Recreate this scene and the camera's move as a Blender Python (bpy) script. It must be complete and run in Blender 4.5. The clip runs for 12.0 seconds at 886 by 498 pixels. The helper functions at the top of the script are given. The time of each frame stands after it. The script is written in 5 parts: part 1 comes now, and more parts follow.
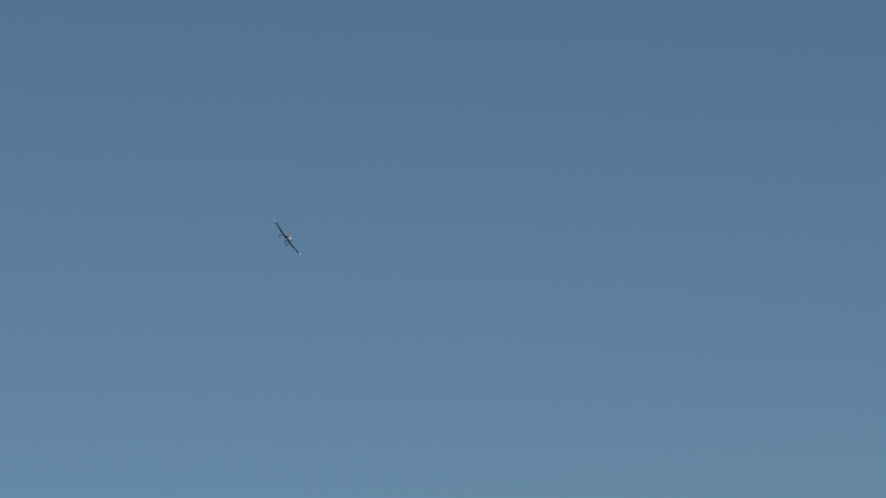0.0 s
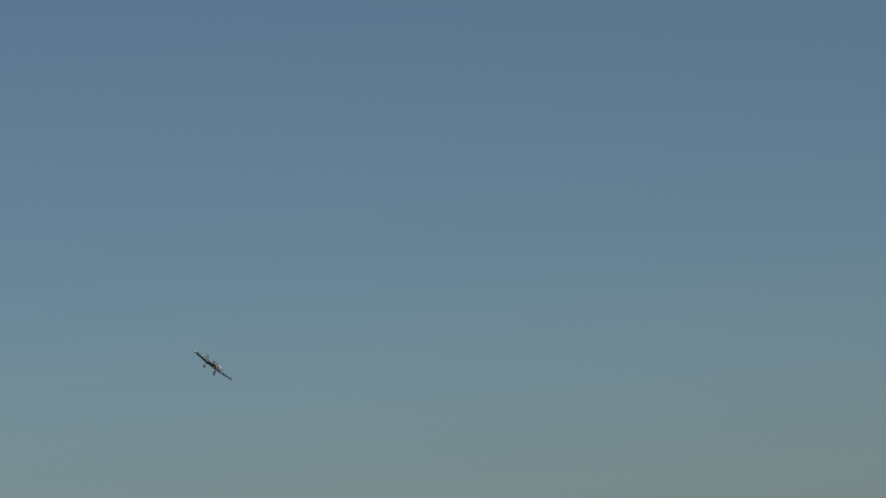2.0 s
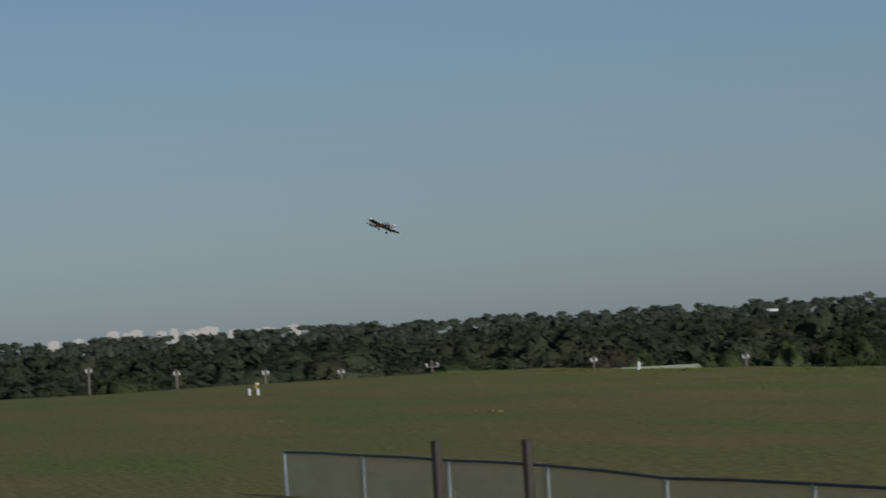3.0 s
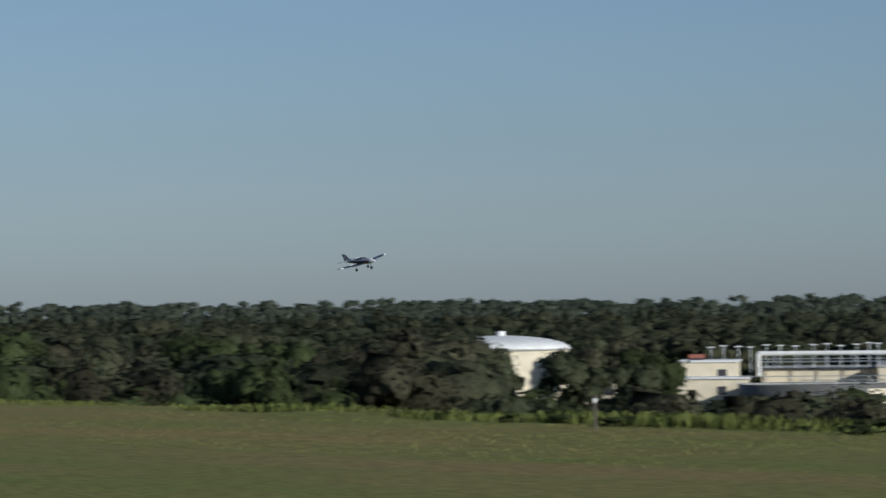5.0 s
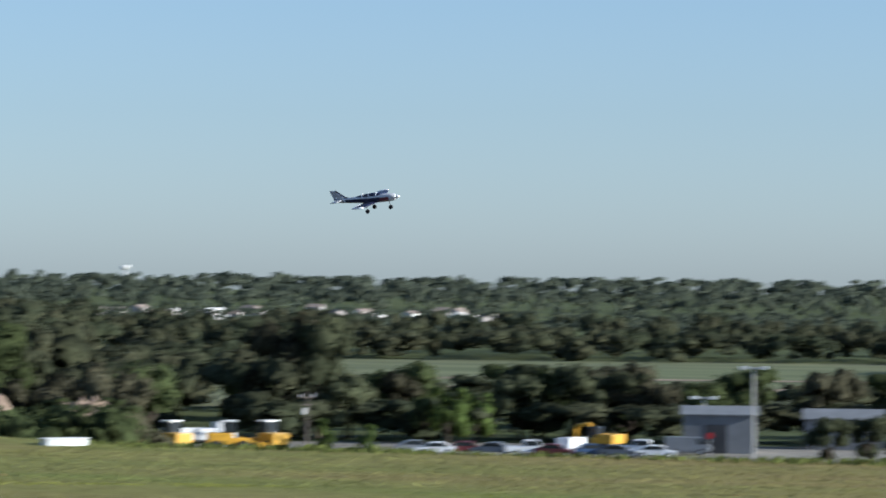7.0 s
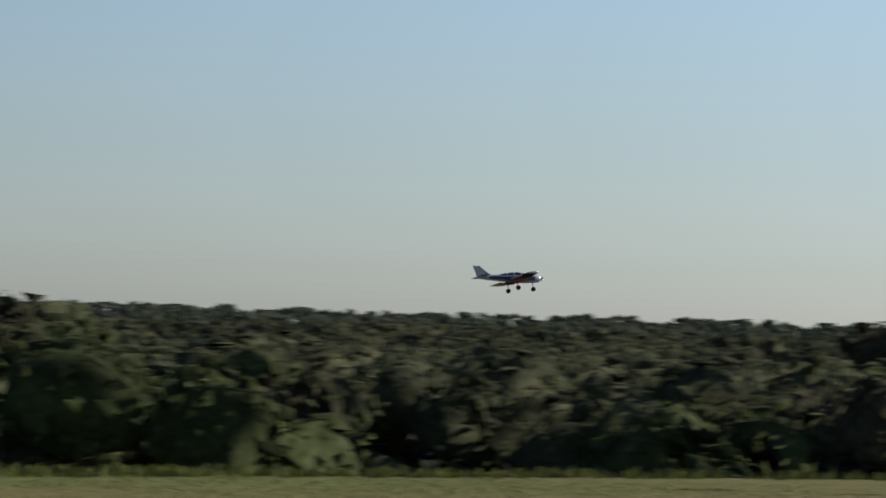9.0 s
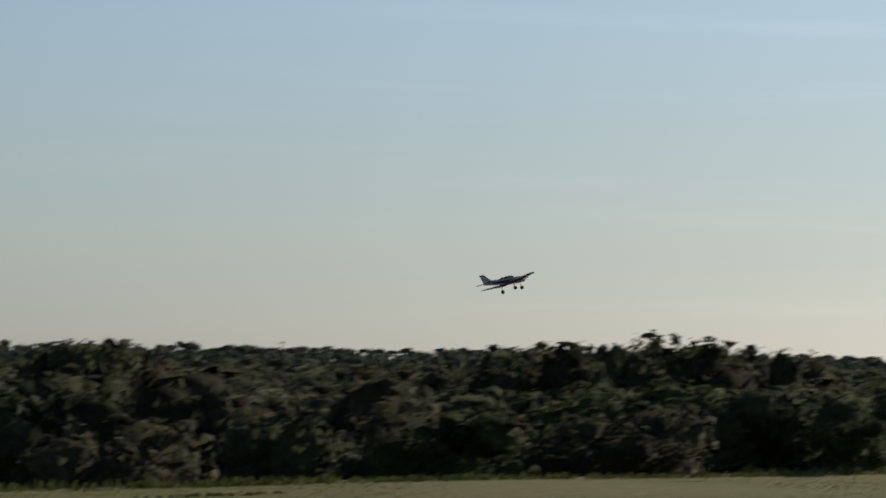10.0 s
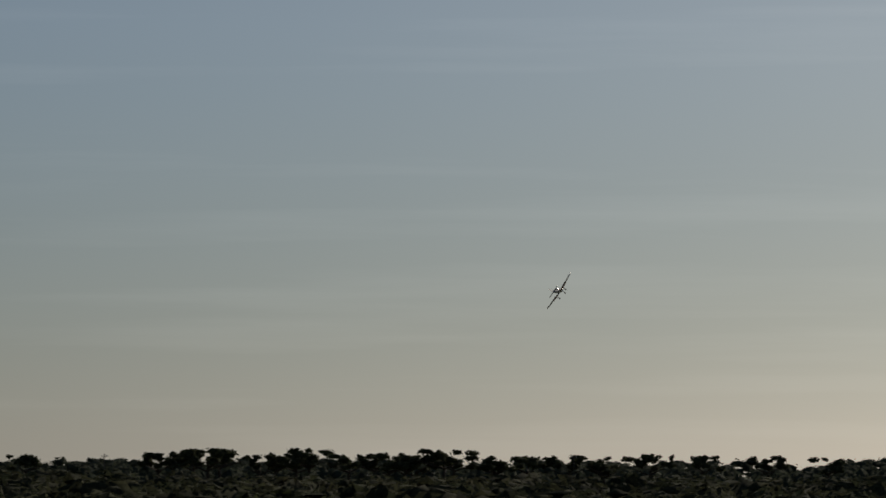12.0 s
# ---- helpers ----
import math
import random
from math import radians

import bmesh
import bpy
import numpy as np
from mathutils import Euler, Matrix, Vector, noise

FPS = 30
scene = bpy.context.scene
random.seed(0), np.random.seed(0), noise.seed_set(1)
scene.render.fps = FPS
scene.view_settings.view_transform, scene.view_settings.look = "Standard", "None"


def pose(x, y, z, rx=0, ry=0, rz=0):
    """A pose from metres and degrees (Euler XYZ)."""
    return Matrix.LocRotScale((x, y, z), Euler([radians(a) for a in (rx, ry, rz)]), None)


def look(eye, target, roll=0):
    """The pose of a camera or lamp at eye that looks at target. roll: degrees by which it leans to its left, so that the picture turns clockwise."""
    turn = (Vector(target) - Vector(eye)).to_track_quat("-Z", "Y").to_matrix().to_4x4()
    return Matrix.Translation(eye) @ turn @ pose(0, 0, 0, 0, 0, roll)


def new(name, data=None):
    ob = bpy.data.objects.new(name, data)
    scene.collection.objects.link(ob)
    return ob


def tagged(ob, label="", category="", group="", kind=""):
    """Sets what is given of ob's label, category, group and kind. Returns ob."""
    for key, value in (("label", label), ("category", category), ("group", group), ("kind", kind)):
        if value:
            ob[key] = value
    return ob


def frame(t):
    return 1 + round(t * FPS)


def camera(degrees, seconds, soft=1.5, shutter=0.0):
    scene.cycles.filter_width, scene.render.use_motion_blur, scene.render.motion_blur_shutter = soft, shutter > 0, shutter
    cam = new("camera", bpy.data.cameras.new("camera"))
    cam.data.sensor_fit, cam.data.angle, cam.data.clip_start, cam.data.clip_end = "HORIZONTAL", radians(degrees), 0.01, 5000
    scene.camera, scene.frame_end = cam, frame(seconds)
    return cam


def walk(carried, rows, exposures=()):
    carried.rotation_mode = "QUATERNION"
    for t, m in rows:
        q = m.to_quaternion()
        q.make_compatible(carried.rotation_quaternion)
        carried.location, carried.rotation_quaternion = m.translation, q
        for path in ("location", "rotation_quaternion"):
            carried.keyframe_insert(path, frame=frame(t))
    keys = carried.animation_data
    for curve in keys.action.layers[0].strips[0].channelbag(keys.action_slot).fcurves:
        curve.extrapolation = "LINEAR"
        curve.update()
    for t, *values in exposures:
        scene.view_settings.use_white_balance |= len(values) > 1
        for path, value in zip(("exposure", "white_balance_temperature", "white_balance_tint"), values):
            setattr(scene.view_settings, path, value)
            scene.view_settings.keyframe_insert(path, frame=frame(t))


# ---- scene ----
EYE = (0.0, 0.0, 4.6)
LOW = -15.0          # land round the raised airfield
EDGE = 92.0          # far rim of the raised field


def heading(az, el=0.0):
    """Unit vector of a compass bearing (0 = +y, clockwise) and elevation."""
    a, e = radians(az), radians(el)
    return Vector((math.sin(a) * math.cos(e), math.cos(a) * math.cos(e), math.sin(e)))


# seconds, bearing, tilt, roll
PATH = [
    (0.00, -82.00, 12.00, -3.90),
    (0.50, -81.60, 10.80, -3.90),
    (1.00, -80.90, 9.60, -3.90),
    (1.50, -79.80, 8.20, -3.90),
    (1.80, -78.80, 6.80, -3.90),
    (2.00, -78.00, 5.70, -3.90),
    (2.15, -77.40, 4.85, -3.90),
    (2.30, -76.64, 4.06, -3.89),
    (2.50, -75.61, 2.80, -3.95),
    (2.70, -74.65, 1.98, -3.86),
    (3.00, -73.28, 1.11, -3.31),
    (3.20, -71.47, 1.12, -2.96),
    (3.50, -68.25, 1.47, -2.57),
    (3.70, -66.27, 1.42, -2.25),
    (4.10, -62.16, 1.31, -1.96),
    (4.50, -57.76, 1.08, -1.32),
    (4.90, -53.13, 0.84, -0.68),
    (5.30, -48.34, 0.74, -0.38),
    (5.50, -45.83, 0.57, -0.14),
    (5.70, -42.84, 0.42, -0.01),
    (6.00, -37.80, 0.05, -0.12),
    (6.20, -34.88, -0.19, -0.17),
    (6.50, -29.08, -0.50, 0.15),
    (6.70, -25.13, -0.51, 0.33),
    (6.90, -21.28, 0.13, 0.54),
    (7.00, -19.35, 0.45, 0.56),
    (7.20, -15.05, 0.75, 0.53),
    (7.60, -6.25, 0.77, 0.71),
    (8.00, 2.47, 0.83, 1.09),
    (8.40, 11.24, 0.89, 1.47),
    (8.80, 20.15, 0.91, 1.65),
    (9.00, 24.65, 1.01, 1.65),
    (9.20, 29.11, 1.04, 1.75),
    (9.50, 35.72, 0.73, 1.72),
    (9.70, 39.07, 0.57, 1.76),
    (10.00, 43.53, 1.60, 0.88),
    (10.50, 49.08, 2.48, 0.57),
    (11.00, 53.24, 3.10, 0.18),
    (11.50, 56.88, 3.28, 0.30),
    (12.00, 58.92, 3.36, 0.19),
]

cam = camera(13.97, 12.0, soft=1.6, shutter=0.2)
walk(cam, [(t, look(EYE, Vector(EYE) + heading(az, el) * 100, roll)) for t, az, el, roll in PATH],
     exposures=[(0.0, -0.38, 5350, -4), (1.5, -0.45, 5600, -4), (2.0, -0.65, 5600, -2), (2.5, -0.68, 5450, 4), (3.0, -0.34, 5400, 6), (3.5, -0.14, 5350, 7), (5.5, 0.31, 5280, 6), (6.2, 0.7, 5220, 6), (6.8, 1.19, 5220, 5), (7.2, 1.26, 5300, 5), (9.0, 0.52, 5950, 7), (10.0, 0.02, 6130, 7), (11.0, -0.89, 6280, 7), (12.0, -1.24, 6300, 7)])

# ---- world and sun ----
SUN_AZ, SUN_EL = 80.0, 19.0
world = bpy.data.worlds.new("sky")
scene.world = world
world.use_nodes = True
wn, wl = world.node_tree.nodes, world.node_tree.links
wn.clear()
sky = wn.new("ShaderNodeTexSky")
sky.sky_type = "NISHITA"
sky.sun_disc = False
sky.sun_elevation, sky.sun_rotation = radians(SUN_EL), radians(SUN_AZ)
sky.altitude, sky.air_density, sky.dust_density, sky.ozone_density = 0, 0.8, 0.35, 2.5
back = wn.new("ShaderNodeBackground")
back.inputs["Strength"].default_value = 0.056
wo = wn.new("ShaderNodeOutputWorld")
# thin streaks of high cloud
wg = wn.new("ShaderNodeTexCoord")
wm = wn.new("ShaderNodeMapping")
wm.inputs["Rotation"].default_value = (0, 0, radians(60))
wm.inputs["Scale"].default_value = (3.0, 3.0, 60.0)
wz = wn.new("ShaderNodeTexNoise")
wz.inputs["Scale"].default_value = 1.6
wz.inputs["Detail"].default_value = 5
wr = wn.new("ShaderNodeValToRGB")
wr.color_ramp.elements[0].position, wr.color_ramp.elements[1].position = 0.53, 0.76
wx = wn.new("ShaderNodeMixRGB")
wx.blend_type = "ADD"
wx.inputs[2].default_value = (1.4, 1.3, 1.2, 1)
ws = wn.new("ShaderNodeMath")
ws.operation = "MULTIPLY"
ws.inputs[1].default_value = 1.0
wl.new(wg.outputs["Generated"], wm.inputs["Vector"])
wl.new(wm.outputs[0], wz.inputs["Vector"])
wl.new(wz.outputs[0], wr.inputs[0])
wd, wq, wk = wn.new("ShaderNodeVectorMath"), wn.new("ShaderNodeMapRange"), wn.new("ShaderNodeMath")
wd.operation, wk.operation = "DOT_PRODUCT", "MULTIPLY"
wd.inputs[1].default_value = heading(SUN_AZ)
wq.inputs["From Min"].default_value, wq.inputs["From Max"].default_value = 0.7, 0.92
wl.new(wg.outputs["Generated"], wd.inputs[0])
wl.new(wd.outputs["Value"], wq.inputs["Value"])
wl.new(wr.outputs[0], wk.inputs[0]), wl.new(wq.outputs[0], wk.inputs[1])
wl.new(wk.outputs[0], ws.inputs[0])
wl.new(ws.outputs[0], wx.inputs[0])
wh = wn.new("ShaderNodeHueSaturation")
# haze near the horizon: paler and greyer
wv, wsat, wval = wn.new("ShaderNodeSeparateXYZ"), wn.new("ShaderNodeMapRange"), wn.new("ShaderNodeMapRange")
wl.new(wg.outputs["Generated"], wv.inputs[0])
for node, z1, v0, v1, socket in ((wsat, 0.1, 0.52, 0.78, "Saturation"), (wval, 0.3, 0.86, 1.04, "Value")):
    node.inputs["From Min"].default_value, node.inputs["From Max"].default_value = 0.0, z1
    node.inputs["To Min"].default_value, node.inputs["To Max"].default_value = v0, v1
    wl.new(wv.outputs["Z"], node.inputs["Value"])
    wl.new(node.outputs[0], wh.inputs[socket])
# the sky brightens towards the sun
wglow = wn.new("ShaderNodeMapRange")
wglow.interpolation_type = "SMOOTHSTEP"
wglow.inputs["From Min"].default_value, wglow.inputs["From Max"].default_value = -0.1, 0.95
wglow.inputs["To Min"].default_value, wglow.inputs["To Max"].default_value = 0.0, 0.42
wlow, wless, wmore = wn.new("ShaderNodeMapRange"), wn.new("ShaderNodeMath"), wn.new("ShaderNodeMath")
wlow.inputs["From Min"].default_value, wlow.inputs["From Max"].default_value = -0.01, 0.12
wless.operation, wmore.operation = "MULTIPLY", "ADD"
wmore.inputs[1].default_value = 1.0
wgain = wn.new("ShaderNodeVectorMath")
wgain.operation = "SCALE"
wl.new(wd.outputs["Value"], wglow.inputs["Value"])
wl.new(wv.outputs["Z"], wlow.inputs["Value"])
wl.new(wglow.outputs[0], wless.inputs[0]), wl.new(wlow.outputs[0], wless.inputs[1]), wl.new(wless.outputs[0], wmore.inputs[0])
wl.new(sky.outputs[0], wgain.inputs[0]), wl.new(wmore.outputs[0], wgain.inputs["Scale"])
wl.new(wgain.outputs[0], wh.inputs["Color"])
wl.new(wh.outputs[0], wx.inputs[1])
wl.new(wx.outputs[0], back.inputs["Color"])
wl.new(back.outputs[0], wo.inputs["Surface"])
sun = new("sun", bpy.data.lights.new("sun", "SUN"))
sun.data.energy, sun.data.angle, sun.data.color = 4.2, radians(0.6), (1.0, 0.87, 0.7)
sun.matrix_world = look((0, 0, 60), Vector((0, 0, 60)) - heading(SUN_AZ, SUN_EL))


# ---- materials ----
def material(name, colour, rough=0.8, metal=0.0, vary=0.25, scale=3.0, second=None, bump=0.0, island=0.0, translucent=0.0, spec=0.3, stretch=None, coarse=None, relief=0.05):
    m = bpy.data.materials.new(name)
    m.use_nodes = True
    n, l = m.node_tree.nodes, m.node_tree.links
    n.clear()
    out, b = n.new("ShaderNodeOutputMaterial"), n.new("ShaderNodeBsdfPrincipled")
    b.inputs["Roughness"].default_value, b.inputs["Metallic"].default_value = rough, metal
    b.inputs["Specular IOR Level"].default_value = spec
    co = n.new("ShaderNodeTexCoord")
    src = co.outputs["Object"]
    if stretch:
        mp = n.new("ShaderNodeMapping")
        mp.inputs["Scale"].default_value = stretch
        l.new(src, mp.inputs["Vector"])
        src = mp.outputs[0]
    fine, big = n.new("ShaderNodeTexNoise"), n.new("ShaderNodeTexNoise")
    fine.inputs["Scale"].default_value, fine.inputs["Detail"].default_value = scale, 6
    big.inputs["Scale"].default_value, big.inputs["Detail"].default_value = coarse or scale * 0.13, 3
    l.new(src, fine.inputs["Vector"]), l.new(src, big.inputs["Vector"])
    c2 = second or [c * (1 - vary) for c in colour]
    ramp = n.new("ShaderNodeValToRGB")
    ramp.color_ramp.elements[0].position, ramp.color_ramp.elements[1].position = 0.36, 0.64
    ramp.color_ramp.elements[0].color, ramp.color_ramp.elements[1].color = (*c2, 1), (*colour, 1)
    l.new(big.outputs[0], ramp.inputs[0])
    mr = n.new("ShaderNodeMapRange")
    mr.inputs["From Min"].default_value, mr.inputs["From Max"].default_value = 0.3, 0.7
    mr.inputs["To Min"].default_value, mr.inputs["To Max"].default_value = 1 - vary, 1 + vary * 0.6
    l.new(fine.outputs[0], mr.inputs["Value"])
    mul = n.new("ShaderNodeVectorMath")
    mul.operation = "SCALE"
    l.new(ramp.outputs[0], mul.inputs[0]), l.new(mr.outputs[0], mul.inputs["Scale"])
    last = mul.outputs[0]
    if island:
        geo, hsv = n.new("ShaderNodeNewGeometry"), n.new("ShaderNodeMapRange")
        hsv.inputs["To Min"].default_value, hsv.inputs["To Max"].default_value = 1 - island, 1 + island
        l.new(geo.outputs["Random Per Island"], hsv.inputs["Value"])
        m2 = n.new("ShaderNodeVectorMath")
        m2.operation = "SCALE"
        l.new(last, m2.inputs[0]), l.new(hsv.outputs[0], m2.inputs["Scale"])
        oi, h3 = n.new("ShaderNodeObjectInfo"), n.new("ShaderNodeMapRange")
        h3.inputs["To Min"].default_value, h3.inputs["To Max"].default_value = 0.75, 1.3
        l.new(oi.outputs["Random"], h3.inputs["Value"])
        m3 = n.new("ShaderNodeVectorMath")
        m3.operation = "SCALE"
        l.new(m2.outputs[0], m3.inputs[0]), l.new(h3.outputs[0], m3.inputs["Scale"])
        last = m3.outputs[0]
    l.new(last, b.inputs["Base Color"])
    if bump:
        bp = n.new("ShaderNodeBump")
        bp.inputs["Strength"].default_value, bp.inputs["Distance"].default_value = bump, relief
        l.new(fine.outputs[0], bp.inputs["Height"]), l.new(bp.outputs[0], b.inputs["Normal"])
    if translucent:
        tr, mx = n.new("ShaderNodeBsdfTranslucent"), n.new("ShaderNodeMixShader")
        mx.inputs[0].default_value = translucent
        l.new(last, tr.inputs["Color"])
        l.new(b.outputs[0], mx.inputs[1]), l.new(tr.outputs[0], mx.inputs[2]), l.new(mx.outputs[0], out.inputs["Surface"])
    else:
        l.new(b.outputs[0], out.inputs["Surface"])
    return m


M = {
    "grass": material("mown_grass", (0.152, 0.166, 0.046), 0.95, vary=0.4, scale=5, second=(0.205, 0.165, 0.065), bump=0.04, relief=0.02, stretch=(0.25, 1, 1), coarse=0.13, spec=0.05),
    "blade": material("grass_blades", (0.115, 0.131, 0.039), 0.95, vary=0.3, scale=0.5, second=(0.15, 0.128, 0.048), stretch=(0.25, 1, 1), coarse=0.13, island=0.18, translucent=0.06, spec=0.05),
    "verge": material("lush_grass", (0.145, 0.165, 0.046), 0.95, vary=0.3, scale=1.2, island=0.35, translucent=0.2, spec=0.05),
    "bright_grass": material("bright_grass", (0.26, 0.27, 0.055), 0.95, vary=0.3, scale=1.2, island=0.2, translucent=0.3, spec=0.05),
    "dry": material("dry_grass", (0.19, 0.15, 0.065), 0.95, vary=0.3, scale=2.0, island=0.3, spec=0.05),
    "land": material("rough_land", (0.09, 0.1, 0.035), 0.95, vary=0.4, scale=0.08, second=(0.06, 0.075, 0.03), spec=0.1),
    "meadow": material("meadow_grass", (0.15, 0.15, 0.085), 0.95, vary=0.3, scale=0.06, second=(0.125, 0.14, 0.07), stretch=(0.3, 1, 1), spec=0.1),
    "asphalt": material("asphalt", (0.066, 0.055, 0.045), 0.95, vary=0.5, scale=1.0, second=(0.038, 0.033, 0.028), bump=0.15, stretch=(0.3, 1, 1), coarse=0.15, spec=0.08),
    "white_paint": material("worn_white_paint", (0.7, 0.7, 0.68), 0.7, vary=0.25, scale=3),
    "yellow_paint": material("worn_yellow_paint", (0.6, 0.42, 0.12), 0.7, vary=0.3, scale=3),
    "leaf_a": material("oak_leaves", (0.092, 0.1, 0.055), 0.95, vary=0.45, scale=42, second=(0.07, 0.079, 0.044), coarse=6, island=0.16, translucent=0.42, spec=0.05),
    "leaf_b": material("bush_leaves", (0.08, 0.098, 0.04), 0.95, vary=0.45, scale=42, coarse=6, island=0.16, translucent=0.42, spec=0.05),
    "leaf_c": material("grey_green_leaves", (0.1, 0.094, 0.058), 0.95, vary=0.45, scale=42, coarse=6, island=0.16, translucent=0.42, spec=0.05),
    "leaf_d": material("bright_green_leaves", (0.11, 0.15, 0.042), 0.95, vary=0.45, scale=42, coarse=6, island=0.16, translucent=0.42, spec=0.05),
    "leaf_woods": material("woods_leaves", (0.104, 0.104, 0.06), 0.95, vary=0.45, scale=2.2, second=(0.07, 0.082, 0.047), coarse=0.05, island=0.14, translucent=0.42, spec=0.05),
    # distance haze put into the leaf colour: bluer and greyer than the nearer woods
    "leaf_hazed": material("hazed_woods_leaves", (0.095, 0.108, 0.075), 0.95, vary=0.2, scale=0.7, second=(0.074, 0.087, 0.062), coarse=0.012, island=0.1, translucent=0.35, spec=0.05),
    "bark": material("bark", (0.1, 0.075, 0.055), 0.9, vary=0.35, scale=4, bump=0.4),
    "cream": material("cream_concrete", (0.72, 0.63, 0.46), 0.8, vary=0.12, scale=0.6),
    "grey_wall": material("grey_sheet_metal", (0.12, 0.116, 0.107), 0.6, metal=0.0, vary=0.12, scale=0.7),
    "shed_wall": material("pale_sheet_metal", (0.19, 0.195, 0.205), 0.55, vary=0.15, scale=0.7),
    "dark_red": material("dark_red_paint", (0.17, 0.03, 0.035), 0.35, vary=0.15, scale=2.0, spec=0.5),
    "pale": material("pale_painted_metal", (0.74, 0.73, 0.7), 0.5, vary=0.1, scale=1.0),
    "steel": material("galvanised_steel", (0.5, 0.51, 0.52), 0.45, metal=0.7, vary=0.15, scale=5),
    "dark": material("dark_metal", (0.05, 0.05, 0.055), 0.5, vary=0.2, scale=4),
    "wood": material("weathered_timber", (0.16, 0.135, 0.115), 0.85, vary=0.25, scale=3, stretch=(6, 6, 0.6)),
    "old_post": material("dark_old_timber", (0.07, 0.058, 0.05), 0.9, vary=0.3, scale=3, stretch=(6, 6, 0.6)),
    "soil": material("clay_soil", (0.3, 0.22, 0.16), 0.95, vary=0.4, scale=0.9, second=(0.19, 0.14, 0.1), bump=0.8, relief=0.3),
    "orange": material("orange_nylon", (0.85, 0.075, 0.025), 0.6, vary=0.1, scale=6, translucent=0.35),
    "concrete": material("concrete", (0.42, 0.41, 0.38), 0.85, vary=0.18, scale=2.0),
    "green_roof": material("pale_green_roof", (0.4, 0.43, 0.29), 0.7, vary=0.12, scale=1.0),
    "rust": material("rust_red_paint", (0.33, 0.13, 0.09), 0.7, vary=0.2, scale=2.0),
    "town": material("hazy_plaster", (0.5, 0.45, 0.42), 0.9, vary=0.15, scale=0.03),
    "tile_roof": material("weathered_roof", (0.3, 0.24, 0.2), 0.8, vary=0.25, scale=1.0),
    "yellow_steel": material("yellow_machine_paint", (0.72, 0.4, 0.035), 0.45, vary=0.2, scale=2.0),
    "rubber": material("rubber", (0.03, 0.03, 0.032), 0.8, vary=0.2, scale=6),
    "glass_dark": material("tinted_glass", (0.03, 0.035, 0.04), 0.12, vary=0.1, scale=2.0, spec=0.6),
    "red": material("red_paint", (0.5, 0.04, 0.04), 0.4, vary=0.15, scale=2.0),
    "blue": material("blue_paint", (0.05, 0.085, 0.17), 0.35, vary=0.15, scale=2.0),
    "car_white": material("white_car_paint", (0.82, 0.82, 0.82), 0.3, vary=0.06, scale=2.0, spec=0.5),
    "car_grey": material("grey_car_paint", (0.22, 0.23, 0.25), 0.3, vary=0.1, scale=2.0, spec=0.5),
    "plane_body": material("off_white_film", (0.5, 0.5, 0.53), 0.35, vary=0.06, scale=8, spec=0.5),
    "gravel": material("grey_gravel", (0.22, 0.2, 0.17), 0.95, vary=0.3, scale=0.4, bump=0.3),
    "plane_white": material("white_film", (0.8, 0.8, 0.82), 0.3, vary=0.05, scale=8, spec=0.5),
    "plane_navy": material("navy_film", (0.018, 0.02, 0.05), 0.3, vary=0.15, scale=8, spec=0.5),
    "plane_orange": material("orange_film", (0.55, 0.13, 0.05), 0.4, vary=0.1, scale=8),
    "plane_maroon": material("maroon_film", (0.13, 0.035, 0.045), 0.35, vary=0.1, scale=8, spec=0.5),
    "plane_grey": material("silver_grey_film", (0.42, 0.42, 0.44), 0.35, vary=0.08, scale=8, spec=0.5),
    "haze_white": material("pale_plaster", (0.75, 0.72, 0.68), 0.8, vary=0.08, scale=0.05),
    "water_blue": material("pale_blue_paint", (0.5, 0.62, 0.72), 0.6, vary=0.08, scale=0.2),
}


# ---- mesh helpers ----
def mesh_of(name, bm, mat, smooth=False):
    me = bpy.data.meshes.new(name)
    bm.to_mesh(me)
    bm.free()
    for mt in (mat if isinstance(mat, (list, tuple)) else [mat]):
        me.materials.append(mt)
    if smooth:
        me.shade_smooth()
    return me


def part(name, bm, mat, parent=None, label="", smooth=False):
    ob = new(name, mesh_of(name, bm, mat, smooth))
    if parent:
        ob.parent = parent
    if label:
        ob["label"] = label
    return ob


def thing(name, label, category, at=(0, 0, 0), rz=0.0, group="", kind=""):
    ob = new(name)
    ob.matrix_world = pose(*at, 0, 0, rz)
    return tagged(ob, label, category, group, kind)


def box(bm, x0, x1, y0, y1, z0, z1, bevel=0.0):
    r = bmesh.ops.create_cube(bm, size=1, matrix=Matrix.LocRotScale(((x0 + x1) / 2, (y0 + y1) / 2, (z0 + z1) / 2), None, (x1 - x0, y1 - y0, z1 - z0)))
    if bevel:
        es = list({e for v in r["verts"] for e in v.link_edges})
        bmesh.ops.bevel(bm, geom=es, offset=bevel, segments=2, affect="EDGES", profile=0.6)
    return bm


def boxed(x0, x1, y0, y1, z0, z1, bevel=0.0):
    return box(bmesh.new(), x0, x1, y0, y1, z0, z1, bevel)


def rod(bm, a, b, r0, r1=None, seg=8, caps=True):
    a, b = Vector(a), Vector(b)
    d = b - a
    m = Matrix.Translation((a + b) / 2) @ d.to_track_quat("Z", "Y").to_matrix().to_4x4()
    bmesh.ops.create_cone(bm, cap_ends=caps, segments=seg, radius1=r0, radius2=r0 if r1 is None else r1, depth=d.length, matrix=m)
    return bm


def rodded(a, b, r0, r1=None, seg=8):
    return rod(bmesh.new(), a, b, r0, r1, seg)


